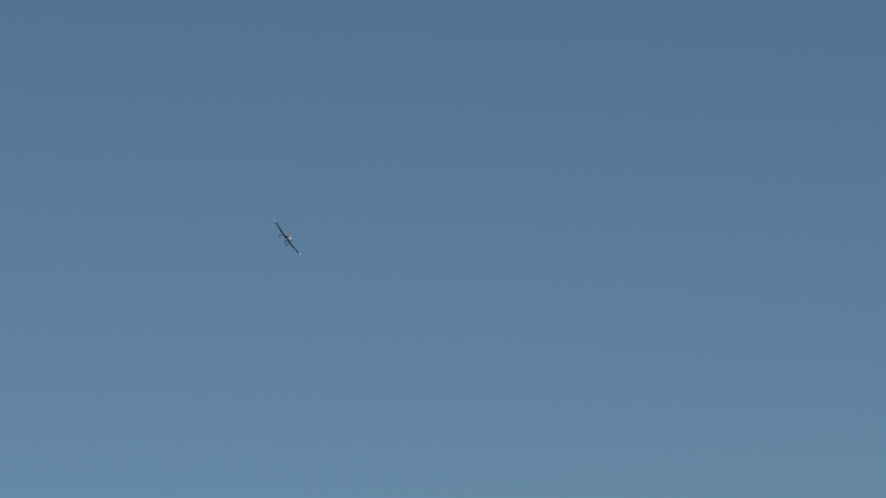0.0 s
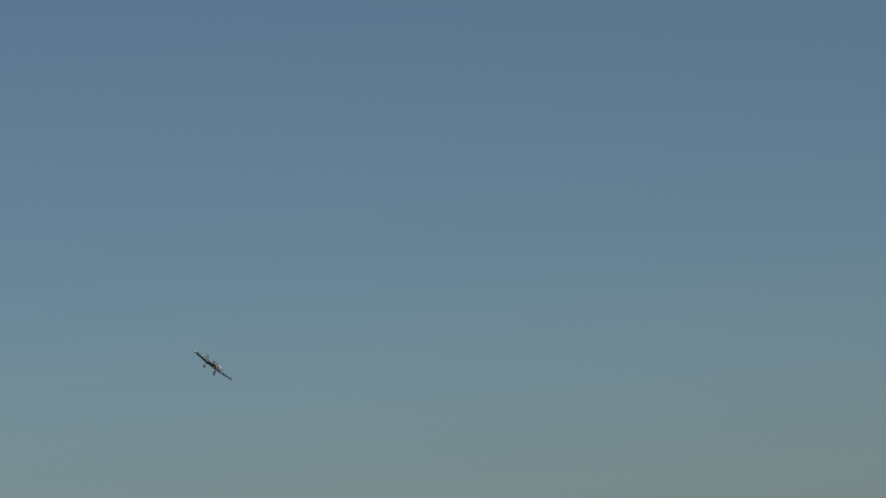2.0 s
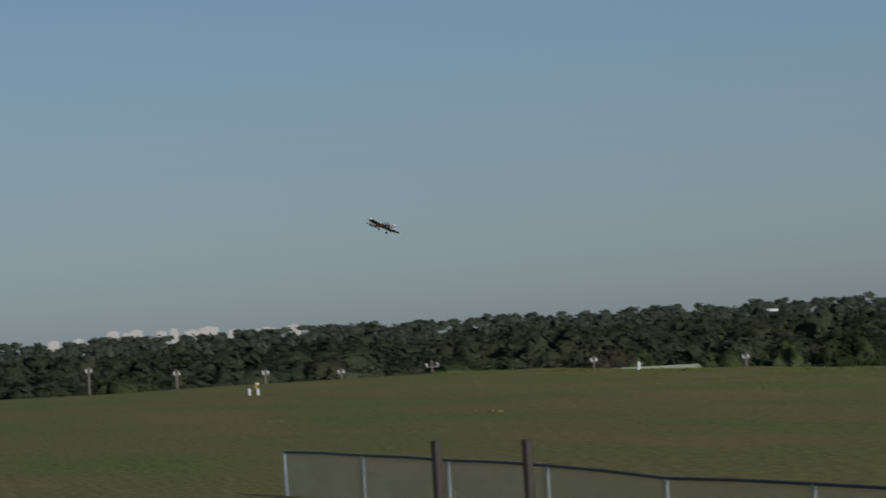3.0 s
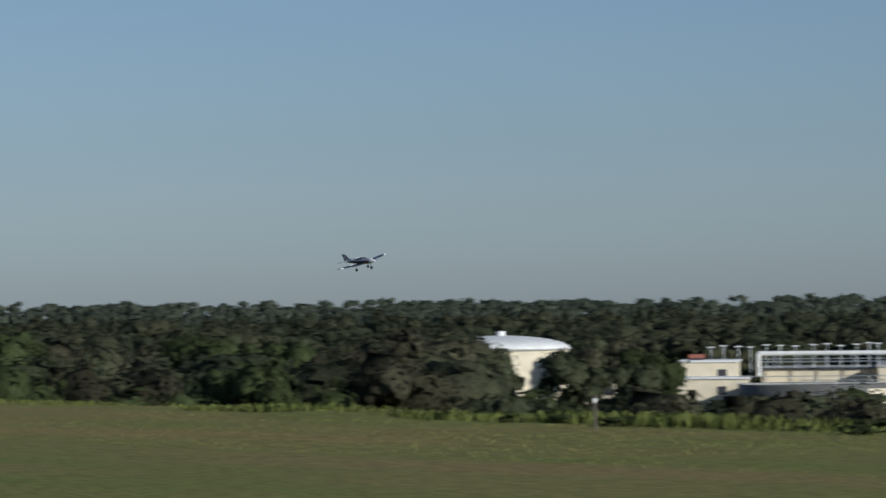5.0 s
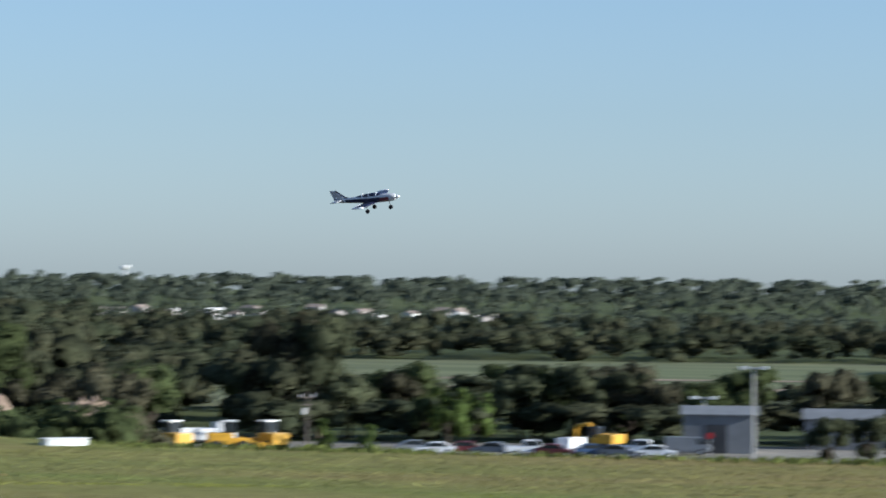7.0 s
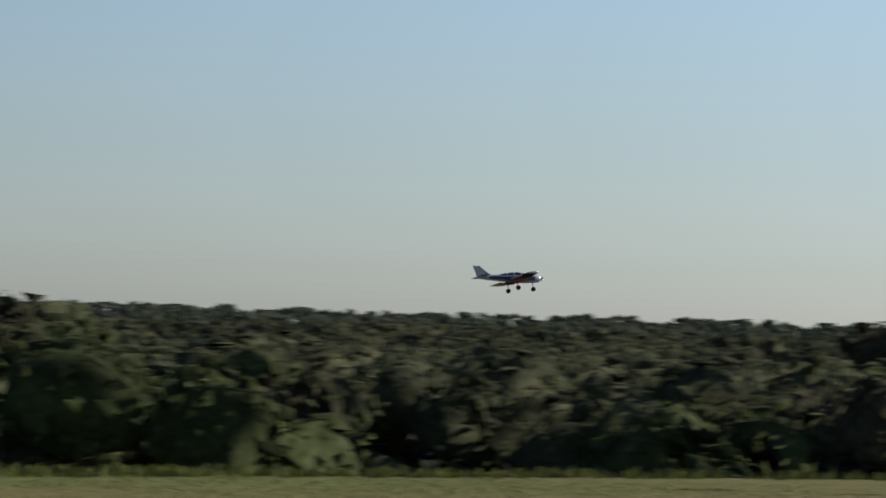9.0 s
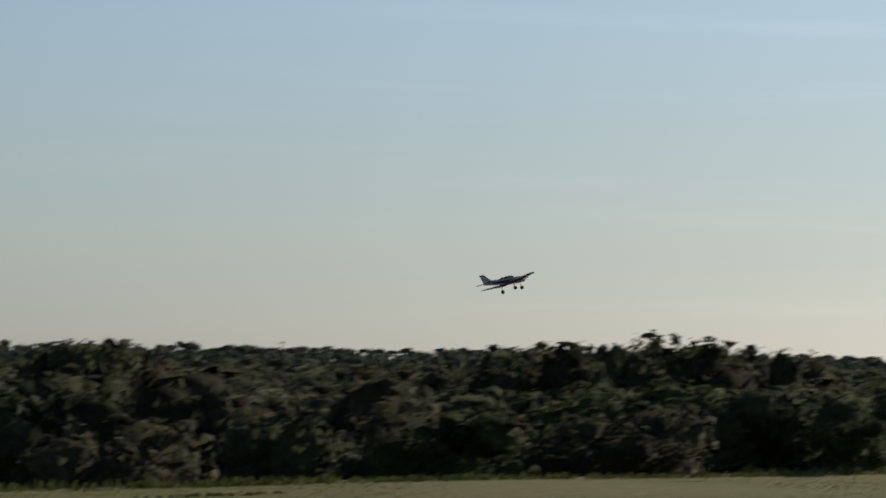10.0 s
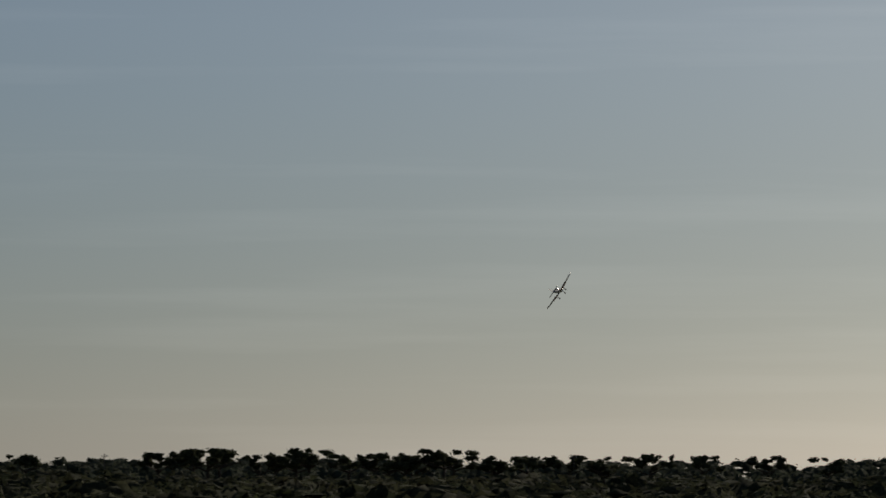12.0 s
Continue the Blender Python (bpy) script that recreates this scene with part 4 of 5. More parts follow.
tops = [power_pole(*a) for a in ((-81.5, -0.5, 380), (-78.98, -0.43, 380), (-77.6, -0.55, 382), (-76.2, -0.62, 384), (-75.0, -0.68, 386), (-73.56, -0.65, 388, 1.3, 1), (-71.0, -0.72, 388), (-68.6, -0.8, 388), (-66.28, -0.78, 388, 1.3, 1), (-64.54, -0.86, 388, 1.5, 1))]
wires = thing("overhead_wires", "sagging overhead wires strung between utility poles", "wires")
for a, b in zip(tops, tops[1:]):
    w = bmesh.new()
    side = Vector((b.y - a.y, a.x - b.x, 0)).normalized()
    for off in (-1.0, 0.1, 1.0):
        pts = [a.lerp(b, k / 8) + side * off - Vector((0, 0, 1.6 * 4 * (k / 8) * (1 - k / 8))) for k in range(9)]
        for p, q in zip(pts, pts[1:]):
            rod(w, p, q, 0.009, seg=3, caps=False)
    part("wire_span", w, M["dark"], wires)


def gable(name, label, at, rz, w, l, eave, ridge, wall, roof, group="", category="building", door=False, windows=0):
    b = thing(name, label, category, at, rz, group)
    part("wall_shell", loft([[(-l / 2, -w / 2, -0.3), (-l / 2, w / 2, -0.3), (-l / 2, w / 2, eave), (-l / 2, 0, ridge), (-l / 2, -w / 2, eave)],
                        [(l / 2, -w / 2, -0.3), (l / 2, w / 2, -0.3), (l / 2, w / 2, eave), (l / 2, 0, ridge), (l / 2, -w / 2, eave)]]), wall, b)
    t = 0.12
    for s in (-1, 1):
        o = s * (w / 2 + 0.3)
        z = eave - 0.3 * (ridge - eave) / (w / 2)
        part("roof_slope", loft([[(x, 0, ridge + 0.03), (x, o, z + 0.03), (x, o, z + 0.03 + t), (x, 0, ridge + 0.03 + t)] for x in (-l / 2 - 0.3, l / 2 + 0.3)]), roof, b, "pitched roof" if s < 0 else "")
    if door:
        d = part("door", boxed(l / 2, l / 2 + 0.06, -w * 0.22, w * 0.22, 0, eave * 0.8), M["pale"], b, "pale roller door")
        # no real opening: a dark slab on the wall gives the interior's shade
        part("door", boxed(-l * 0.2, l * 0.1, -w / 2 - 0.06, -w / 2, 0, eave * 0.75), M["dark"], b, "dark panel painted as the shade inside an open doorway")
    for k in range(windows):
        x = -l / 2 + l * (k + 0.5) / windows
        part("window", boxed(x - 0.5, x + 0.5, -w / 2 - 0.05, -w / 2, 1.0, 2.1), M["glass_dark"], b, "dark window")
    return b


gable("field_shed", "long low shed with a pale green metal roof", spot(-70.55, 318, height_at(-0.93, 318) - 4.2), 58, 7, 13, 3.0, 4.05, M["pale"], M["green_roof"], windows=4)
gable("white_house", "white house half hidden in the trees", spot(-68.15, 1450, LOW + 8.6), 60, 5, 4.4, 5.4, 7.4, M["haze_white"], M["haze_white"], windows=2)
gable("metal_warehouse", "grey sheet-metal warehouse with a low gabled roof", spot(-8.35, 405), 8.3 + 25, 12, 16, 5.2, 7.4, M["shed_wall"], M["shed_wall"], door=True)
gable("metal_shed", "open-fronted grey metal shed beside parked cars", spot(-14.95, 412), 15, 7, 8.2, 4.4, 5.2, M["shed_wall"], M["shed_wall"], door=True)
gable("yard_building", "low grey building behind bushes", spot(-13.0, 424), 13, 6, 9, 3.6, 4.6, M["shed_wall"], M["shed_wall"], windows=3)
for k in range(64):
    az, d = -31.5 + 13 * RNG.random(), RNG.uniform(1540, 1760)
    gable("house", "small pale suburban house with a low pitched roof among trees", spot(az, d, LOW + RNG.uniform(-2.5, 0.2) + (d - 1540) * 0.01), RNG.uniform(0, 180), RNG.uniform(4.5, 6.5), RNG.uniform(5, 8), 2.7, RNG.uniform(3.7, 4.5),
          M["haze_white"] if RNG.random() < 0.3 else M["town"], M["haze_white"] if RNG.random() < 0.15 else M["tile_roof"], "suburban houses", "house", windows=2)
for az, el, d in ((-48.9, -0.42, 1150), (-47.4, -0.4, 1150), (-46.2, -0.45, 1100), (-44.5, -0.42, 1100), (-43.1, -0.44, 1050), (-41.0, -0.45, 1000), (-38.9, -0.42, 1050), (-33.7, -0.36, 1000), (-64.1, -0.5, 700), (-62.7, -0.47, 800)):
    gable("house", "small pale house with a low roof seen between trees", spot(az, d, height_at(el, d) - 5.6), RNG.uniform(-20, 60), 6, 7, 3.4, 5.0, M["town"], M["tile_roof"] if RNG.random() < 0.6 else M["haze_white"], "houses in the woods", "house", windows=2)

# skyline of a far town
for az, w, h in [(-79.5, 14, 19), (-79.1, 12, 20), (-78.56, 14, 27), (-78.36, 9, 24), (-78.2, 16, 27), (-77.8, 13, 24), (-77.6, 10, 26), (-77.32, 18, 23), (-77.05, 24, 26), (-76.65, 14, 21), (-76.15, 22, 21), (-75.7, 16, 23)]:
    b = thing("tower_block", "pale far-off tower block on the skyline", "tower block", spot(az, 4550, LOW), -az, "town skyline")
    part("wall_shell", boxed(-w / 2, w / 2, -8, 8, 0, h), M["town"], b)
    part("roof_house", boxed(-w / 5, w / 5, -4, 4, h, h + 1.6), M["concrete"], b)
    for k in range(5):
        part("window_band", boxed(-w * 0.44, w * 0.44, -8.2, -8, h - 3.0 - k * 3.2, h - 1.8 - k * 3.2), M["concrete"], b)


def water_tower(az, d, top, r, mat, label):
    t = thing("water_tower", label, "water tower", spot(az, d, LOW), -az)
    z = height_at(top, d) - LOW
    part("stem", rodded((0, 0, 0), (0, 0, z - r), r * 0.3, r * 0.26, 14), mat, t)
    part("tank", loft([ring_z(q * r, z - r * 1.3 + s * r) for q, s in ((0.3, -0.1), (0.95, 0.3), (1.0, 0.8), (0.92, 1.1), (0.5, 1.27), (0.05, 1.3))]), mat, t, "", True)
    part("band", loft([ring_z(r * 1.01, z - r * 0.9), ring_z(r * 1.01, z - r * 0.75), ring_z(r * 0.98, z - r * 0.75), ring_z(r * 0.98, z - r * 0.9)], False), M["concrete"], t)


def ring_z(r, z, n=20):
    return [(r * math.cos(2 * math.pi * k / n), r * math.sin(2 * math.pi * k / n), z) for k in range(n)]


water_tower(-38.26, 3400, 0.2, 6.5, M["water_blue"], "pale blue mushroom-shaped water tower on the skyline")
water_tower(-24.37, 3400, 0.15, 3.6, M["haze_white"], "white water tower on the skyline")
for az, el, d in ((-35.16, 1.1, 4300), (-42.8, 0.22, 4300), (-62.2, 0.22, 4200)):
    t = thing("lattice_mast", "thin grey radio mast far off", "radio mast", spot(az, d, LOW))
    z = height_at(el, d) - LOW
    for k in range(3):
        a = 2.1 * k
        part("mast_leg", rodded((math.cos(a), math.sin(a), 0), (math.cos(a) * 0.5, math.sin(a) * 0.5, z), 0.13, 0.1, 5), M["steel"], t)
    br = bmesh.new()
    for k in range(16):
        zz = z * k / 16
        for j in range(3):
            a, b2 = 2.1 * j, 2.1 * (j + 1)
            rod(br, (math.cos(a) * 0.8, math.sin(a) * 0.8, zz), (math.cos(b2) * 0.8, math.sin(b2) * 0.8, zz + z / 16), 0.05, seg=3)
    part("bracing", br, M["steel"], t)


# ---- water works: local x to the right along the front, z up from the low land ----
PL = spot(-45.0, 557, LOW)
UP = -LOW


def works(name, label, category, x, y, rz=0.0, group=""):
    m = pose(*PL, 0, 0, 45) @ pose(x, y, 0, 0, 0, rz)
    ob = new(name)
    ob.matrix_world = m
    return tagged(ob, label, category, group)


def build_works():
    t = works("storage_tank", "large cream water storage tank with a shallow domed roof", "tank", -59.4, 4)
    part("shell", loft([ring_z(10.7, -0.3, 48), ring_z(10.7, UP - 3.0, 48)]), M["cream"], t, "", True)
    part("dome", loft([ring_z(10.9 * math.cos(a), UP - 3.0 + 2.1 * math.sin(a), 48) for a in (0, 0.2, 0.5, 0.8, 1.1, 1.4, 1.55)]), M["pale"], t, "pale shallow dome", True)
    part("vent", rodded((0, 0, UP - 1.0), (0, 0, UP - 0.25), 0.7, 0.7, 14), M["pale"], t, "round roof vent")
    part("rim", loft([ring_z(11.0, UP - 3.15, 48), ring_z(11.0, UP - 2.95, 48), ring_z(10.75, UP - 2.95, 48), ring_z(10.75, UP - 3.15, 48)], False), M["concrete"], t)
    b = works("process_building", "long cream concrete treatment basin with pipes and railings on its roof", "treatment basin", 0, 0)
    part("main_wall", boxed(-1.0, 35.7, 0, 26, -0.3, UP - 6.2), M["cream"], b)
    part("rear_wall", boxed(-19, -1.0, 7, 26, -0.3, UP - 6.6), M["cream"], b)
    part("coping", boxed(-1.2, 35.9, -0.2, 26.2, UP - 6.2, UP - 5.9), M["concrete"], b, "projecting concrete coping")
    part("coping", boxed(-19.2, -1.2, 6.8, 26.2, UP - 6.6, UP - 6.35), M["concrete"], b)
    part("pilaster", boxed(35.2, 35.75, -0.25, 0, -0.3, UP - 6.2), M["cream"], b)
    part("drain_pipe", rodded((8.3, -0.2, 0), (8.3, -0.2, UP - 7.2), 0.14, 0.14, 8), M["concrete"], b)
    for k in range(9):
        part("rail_post", rodded((-1 + 4.5 * k, 0.2, UP - 5.9), (-1 + 4.5 * k, 0.2, UP - 4.8), 0.06, 0.06, 6), M["steel"], b)
    for z in (UP - 4.85, UP - 5.3):
        part("handrail", rodded((-19, 0.2, z), (35.5, 0.2, z), 0.07, 0.07, 6), M["steel"], b)
    part("roof_pipe", rodded((-19.3, 3, UP - 4.05), (27.5, 3, UP - 4.05), 0.36, 0.36, 12), M["pale"], b, "long white pipe above the roof")
    part("pipe_drop", rodded((-19.3, 3, UP - 4.05), (-19.3, 3, UP - 7.5), 0.36, 0.36, 12), M["pale"], b)
    for k in range(12):
        part("pipe_support", boxed(-17 + 4 * k, -16.8 + 4 * k, 2.9, 3.1, UP - 6.6, UP - 4.3), M["steel"], b)
    part("walkway", boxed(-18, 35, 5, 6.2, UP - 5.5, UP - 5.3), M["concrete"], b)
    st = bmesh.new()
    for k in range(9):
        box(st, 14.2 + 0.33 * k, 14.6 + 0.33 * k, -1.0, -0.1, UP - 8.9 + 0.3 * k, UP - 8.8 + 0.3 * k)
    box(st, 14.0, 17.2, -1.1, -1.05, UP - 9, UP - 8.85)
    rod(st, (14.0, -1.0, UP - 8.2), (17.3, -1.0, UP - 5.2), 0.06, seg=6)
    rod(st, (14.0, -1.0, UP - 9.0), (17.3, -1.0, UP - 6.0), 0.12, seg=6)
    part("stair", st, M["dark"], b, "dark steel stair on the wall")
    # lamp standards on the roof
    for k, (x, zt) in enumerate([(-27, -3.2), (-25, -3.0), (-22.7, -3.1), (-20.8, -3.2), (-18.3, -2.9), (-16.2, -3.0), (-13.8, -3.1), (-11, -2.9), (-8.9, -2.8), (-6.8, -3.1), (-4.3, -2.9), (-2.4, -2.7), (-1.0, -2.8), (1.4, -3.0), (3.8, -3.1), (6.2, -3.0), (8.0, -3.1),
                                 (18.2, -3.2), (20.9, -3.0), (23.6, -3.1), (25.4, -2.9), (28.0, -2.9), (30.4, -2.9), (33.5, -2.9)]):
        lm = works("lamp_standard", "short lamp standard with a flat pale head on the works roof", "lamp", x, 10, 0, "lamps on the works roof")
        part("mast", rodded((0, 0, 0 if x < -19 else UP - 6.7), (0, 0, UP + zt), 0.11, 0.08, 8), M["steel"], lm)
        part("lamp_head", boxed(-0.55, 0.55, -0.25, 0.25, UP + zt, UP + zt + 0.18, 0.04), M["pale"], lm, "flat pale lamp head")
    e = works("scrubber_plant", "cluster of white vessels and exhaust stacks on the works roof", "plant equipment", 12.5, 12)
    for x, r, zt in ((0.0, 1.5, -2.6), (5.0, 1.5, -2.3)):
        part("vessel", rodded((x, 0, UP - 6.0), (x, 0, UP + zt - 0.8), r, r, 20), M["pale"], e, "white upright vessel")
        part("vessel_dome", ball(bmesh.new(), (x, 0, UP + zt - 0.8), r, 16, (1, 1, 0.6)), M["pale"], e, "", True)
    for x, zt in ((-3.5, -0.9), (-2.4, -0.75), (-1.8, -0.8), (0.6, -1.4), (1.7, -0.8), (2.6, -0.9), (4.0, -0.9), (6.2, -0.8)):
        part("exhaust_pipe", rodded((x, 1, UP - 6.0), (x, 1, UP + zt), 0.22, 0.22, 10), M["steel"], e, "thin grey exhaust pipe" if x == -3.5 else "")
        part("pipe_cap", boxed(x - 0.4, x + 0.4, 0.7, 1.3, UP + zt, UP + zt + 0.12), M["pale"], e)
    part("platform", boxed(-4, 7, -1.7, 2, UP - 4.0, UP - 3.8), M["steel"], e, "grated steel platform")
    for k, (x, y, r, zt, mat) in enumerate([(-10, -19, 11.6, -8.2, "grey_wall"), (-4.5, -20, 8.0, -8.8, "cream"), (14, -18, 12.5, -8.6, "cream"), (26, -20, 10, -8.4, "grey_wall")]):
        c = works("round_basin", "round open concrete settling basin with a walkway round its rim", "settling basin", x, y, 0, "settling basins")
        part("wall", loft([ring_z(r, -0.3, 40), ring_z(r, UP + zt, 40), ring_z(r - 0.4, UP + zt, 40), ring_z(r - 0.4, 2, 40)]), M[mat], c, "", True)
        part("bridge", boxed(-r, r, -0.6, 0.6, UP + zt - 0.1, UP + zt + 0.15), M["concrete"], c, "walkway bridge")
        for s in (-0.55, 0.55):
            part("handrail", rodded((-r, s, UP + zt + 1.1), (r, s, UP + zt + 1.1), 0.05, 0.05, 6), M["steel"], c)
        for j in range(7):
            part("rail_post", rodded((-r + 2 * r * j / 6, -0.55, UP + zt), (-r + 2 * r * j / 6, -0.55, UP + zt + 1.1), 0.05, 0.05, 6), M["steel"], c)
    for x0, x1, y0, y1, zt, mat in ((-31, -22.3, -4, 6, -4.9, "cream"), (-33.5, -20.5, -12, -4.1, -7.3, "cream"), (-44.6, -40.4, -16, -10, -7.2, "cream"), (39, 47.3, -6, 4, -9.2, "cream"), (69, 75.5, -14, -6, -9.0, "grey_wall")):
        o = works("pump_house", "flat-roofed cream concrete pump house" if mat == "cream" else "flat-roofed grey pump house", "pump house", (x0 + x1) / 2, (y0 + y1) / 2, 0, "pump houses")
        w, l = (x1 - x0) / 2, (y1 - y0) / 2
        part("wall_shell", boxed(-w, w, -l, l, -0.3, UP + zt - 0.3), M[mat], o)
        part("roof_slab", boxed(-w - 0.25, w + 0.25, -l - 0.25, l + 0.25, UP + zt - 0.3, UP + zt), M["pale"], o, "pale flat roof slab")
        part("door", boxed(-w * 0.3, -w * 0.3 + 1.1, -l - 0.05, -l, 0, 2.2), M["grey_wall"], o)
        part("louvre", boxed(w * 0.3, w * 0.3 + 1.4, -l - 0.06, -l, UP + zt - 2.6, UP + zt - 1.4), M["dark"], o)
    o = works("red_tank", "small rust-red tank on a pump house roof", "tank", -28.7, 0)
    part("drum", rodded((-1.2, 0, UP - 4.4), (1.2, 0, UP - 4.4), 0.4, 0.4, 14), M["rust"], o)
    part("cradle", boxed(-1, 1, -0.4, 0.4, UP - 4.9, UP - 4.7), M["dark"], o)
    for x, zt, y in ((43.8, -3.6, -2), (49.6, -3.9, -2), (40.5, -5.6, 0), (51.5, -7.4, -8), (52.6, -7.6, -8), (55.4, -7.5, -8), (58.6, -7.2, -8), (62.2, -7.3, -8), (67.4, -6.4, -8), (68.5, -6.0, -8), (70.1, -4.3, -8)):
        lm = works("lamp_standard", "grey lamp standard with a flat pale head", "lamp", x, y, 0, "lamps in the works yard")
        part("mast", rodded((0, 0, -0.3), (0, 0, UP + zt), 0.2, 0.16, 8), M["steel"], lm)
        part("lamp_head", boxed(-0.6, 0.6, -0.3, 0.3, UP + zt, UP + zt + 0.22, 0.05), M["pale"], lm, "flat pale lamp head")
    g = works("pipe_gantry", "low white pipe gantry on posts in the works yard", "pipe gantry", 57, -10)
    for z in (UP - 9.3, UP - 8.8):
        part("pipe", rodded((-7, 0, z), (7, 0, z), 0.22, 0.22, 10), M["pale"], g)
    for k in range(6):
        part("leg", boxed(-6.6 + 2.6 * k, -6.3 + 2.6 * k, -0.15, 0.15, -0.3, UP - 8.7), M["steel"], g)


build_works()

# low building among the trees
bx = spot(-34.75, 388, LOW)
b = tagged(new("flat_roofed_store"), "long flat-roofed cream store half hidden by bushes", "building")
b.matrix_world = pose(*bx, 0, 0, 34.75)
part("front_wing", boxed(-6.2, 11.8, -5, 4, -0.3, 8.4), M["cream"], b)
part("roof_slab", boxed(-6.5, 12.1, -5.3, 4.3, 8.4, 8.75), M["pale"], b, "pale roof edge")
part("rear_wing", boxed(-10, -1.5, 4.05, 12, -0.3, 9.3), M["cream"], b)
part("roof_slab", boxed(-10.3, -1.2, 4.4, 12.3, 9.3, 9.6), M["pale"], b)
part("roof_vent", boxed(-8.6, -7.5, 7, 8.2, 9.6, 11.1, 0.05), M["steel"], b, "grey roof vent box")
part("gutter", rodded((-6.5, -5.4, 8.45), (12.1, -5.4, 8.45), 0.12, 0.12, 8), M["dark"], b)


# spoil heaps
def heap(az, d, top_el, half, label, seed):
    x, y, z = spot(az, d, LOW)
    h = height_at(top_el, d) - LOW
    n = 46
    vs, fs = [], []
    for j in range(n + 1):
        for i in range(n + 1):
            u, v = i / n * 2 - 1, j / n * 2 - 1
            r = max(0.0, 1 - abs(u) ** 3.2) * max(0.0, 1 - abs(v) ** 2.2)
            k = noise.fractal(Vector((u * 5 + seed, v * 4, seed)), 0.9, 2.1, 5)
            top = noise.noise((u * 3.1 + seed, 0.3, 1.0))
            vs.append((u * half, v * half * 0.55, h * (r ** 0.55) * (0.93 + 0.07 * top) + r * 0.75 * k - 0.3))
    for j in range(n):
        for i in range(n):
            a = j * (n + 1) + i
            fs.append((a, a + 1, a + n + 2, a + n + 1))
    me = quick_mesh("earth_bank", vs, fs, M["soil"])
    ob = tagged(new("earth_bank", me), label, "earth bank", "banks of dug soil")
    ob.matrix_world = pose(x, y, z, 0, 0, -az)


heap(-28.25, 300, -1.54, 10.5, "long heap of bare brown clay soil", 2.0)
heap(-26.9, 298, -1.68, 6.0, "heap of bare brown clay soil", 3.7)
heap(-24.95, 285, -1.82, 4.6, "small heap of bare brown soil with scrub", 5.0)
for az, d, r in ((-32.0, 112, 0.4), (-31.45, 112, 0.34)):
    x, y, z = spot(az, d, -0.6)
    bm = bmesh.new()
    bmesh.ops.create_icosphere(bm, subdivisions=3, radius=1)
    for v in bm.verts:
        k = 1 + 0.25 * noise.noise(v.co * 2.2 + Vector((az, 0, 0)))
        v.co = Vector((v.co.x * r * 1.5 * k, v.co.y * r * k, max(-0.3, v.co.z * r * k)))
    ob = part("soil_mound", bm, M["soil"], None)
    tagged(ob, "small pile of pale soil on the field's edge", "soil pile", "soil piles")
    ob.matrix_world = pose(x, y, z, 0, 0, -az)
for az, d, el in [(-30.2 + 0.24 * k, 205 + (k * 37) % 45, -2.24 + ((k * 29) % 10) * 0.03) for k in range(23)]:
    polar_tree(az, d, el, 1.0, int(k % 6))

# meadow strip, yard surface
def land_patch(name, az0, az1, d0, d1, lift, mat, label, cat):
    pts = [(az0 + (az1 - az0) * k / 12, d0) for k in range(13)] + [(az1 - (az1 - az0) * k / 12, d1) for k in range(13)]
    ob = flat(name, [spot(a, d, 0)[:2] for a, d in pts][::-1], LOW + lift, mat)
    tagged(ob, label, cat, kind="structure")


land_patch("meadow", -26, -9.5, 540, 860, 0.06, M["meadow"], "flat pale green meadow between woods", "meadow")
land_patch("yard", -24, -7.5, 380, 428, 0.06, M["gravel"], "pale gravel yard with parked vehicles", "yard")
ditch = M["soil"]
land_patch("ditch_edge", -22, -10, 640, 652, 0.12, ditch, "strip of bare soil beside a ditch", "soil")
land_patch("ditch_edge_far", -24, -12, 700, 708, 0.12, ditch, "strip of bare soil across the meadow", "soil")


# ---- vehicles: nose along +x ----
def wheels(v, xs, half, r, width=0.25):
    for x in xs:
        for s in (-1, 1):
            w = part("wheel", rodded((x, s * half - width / 2, r), (x, s * half + width / 2, r), r, r, 18), M["rubber"], v)
            part("rim", rodded((x, s * (half + width / 2), r), (x, s * (half + width / 2 + 0.02), r), r * 0.55, r * 0.5, 12), M["steel"], w)


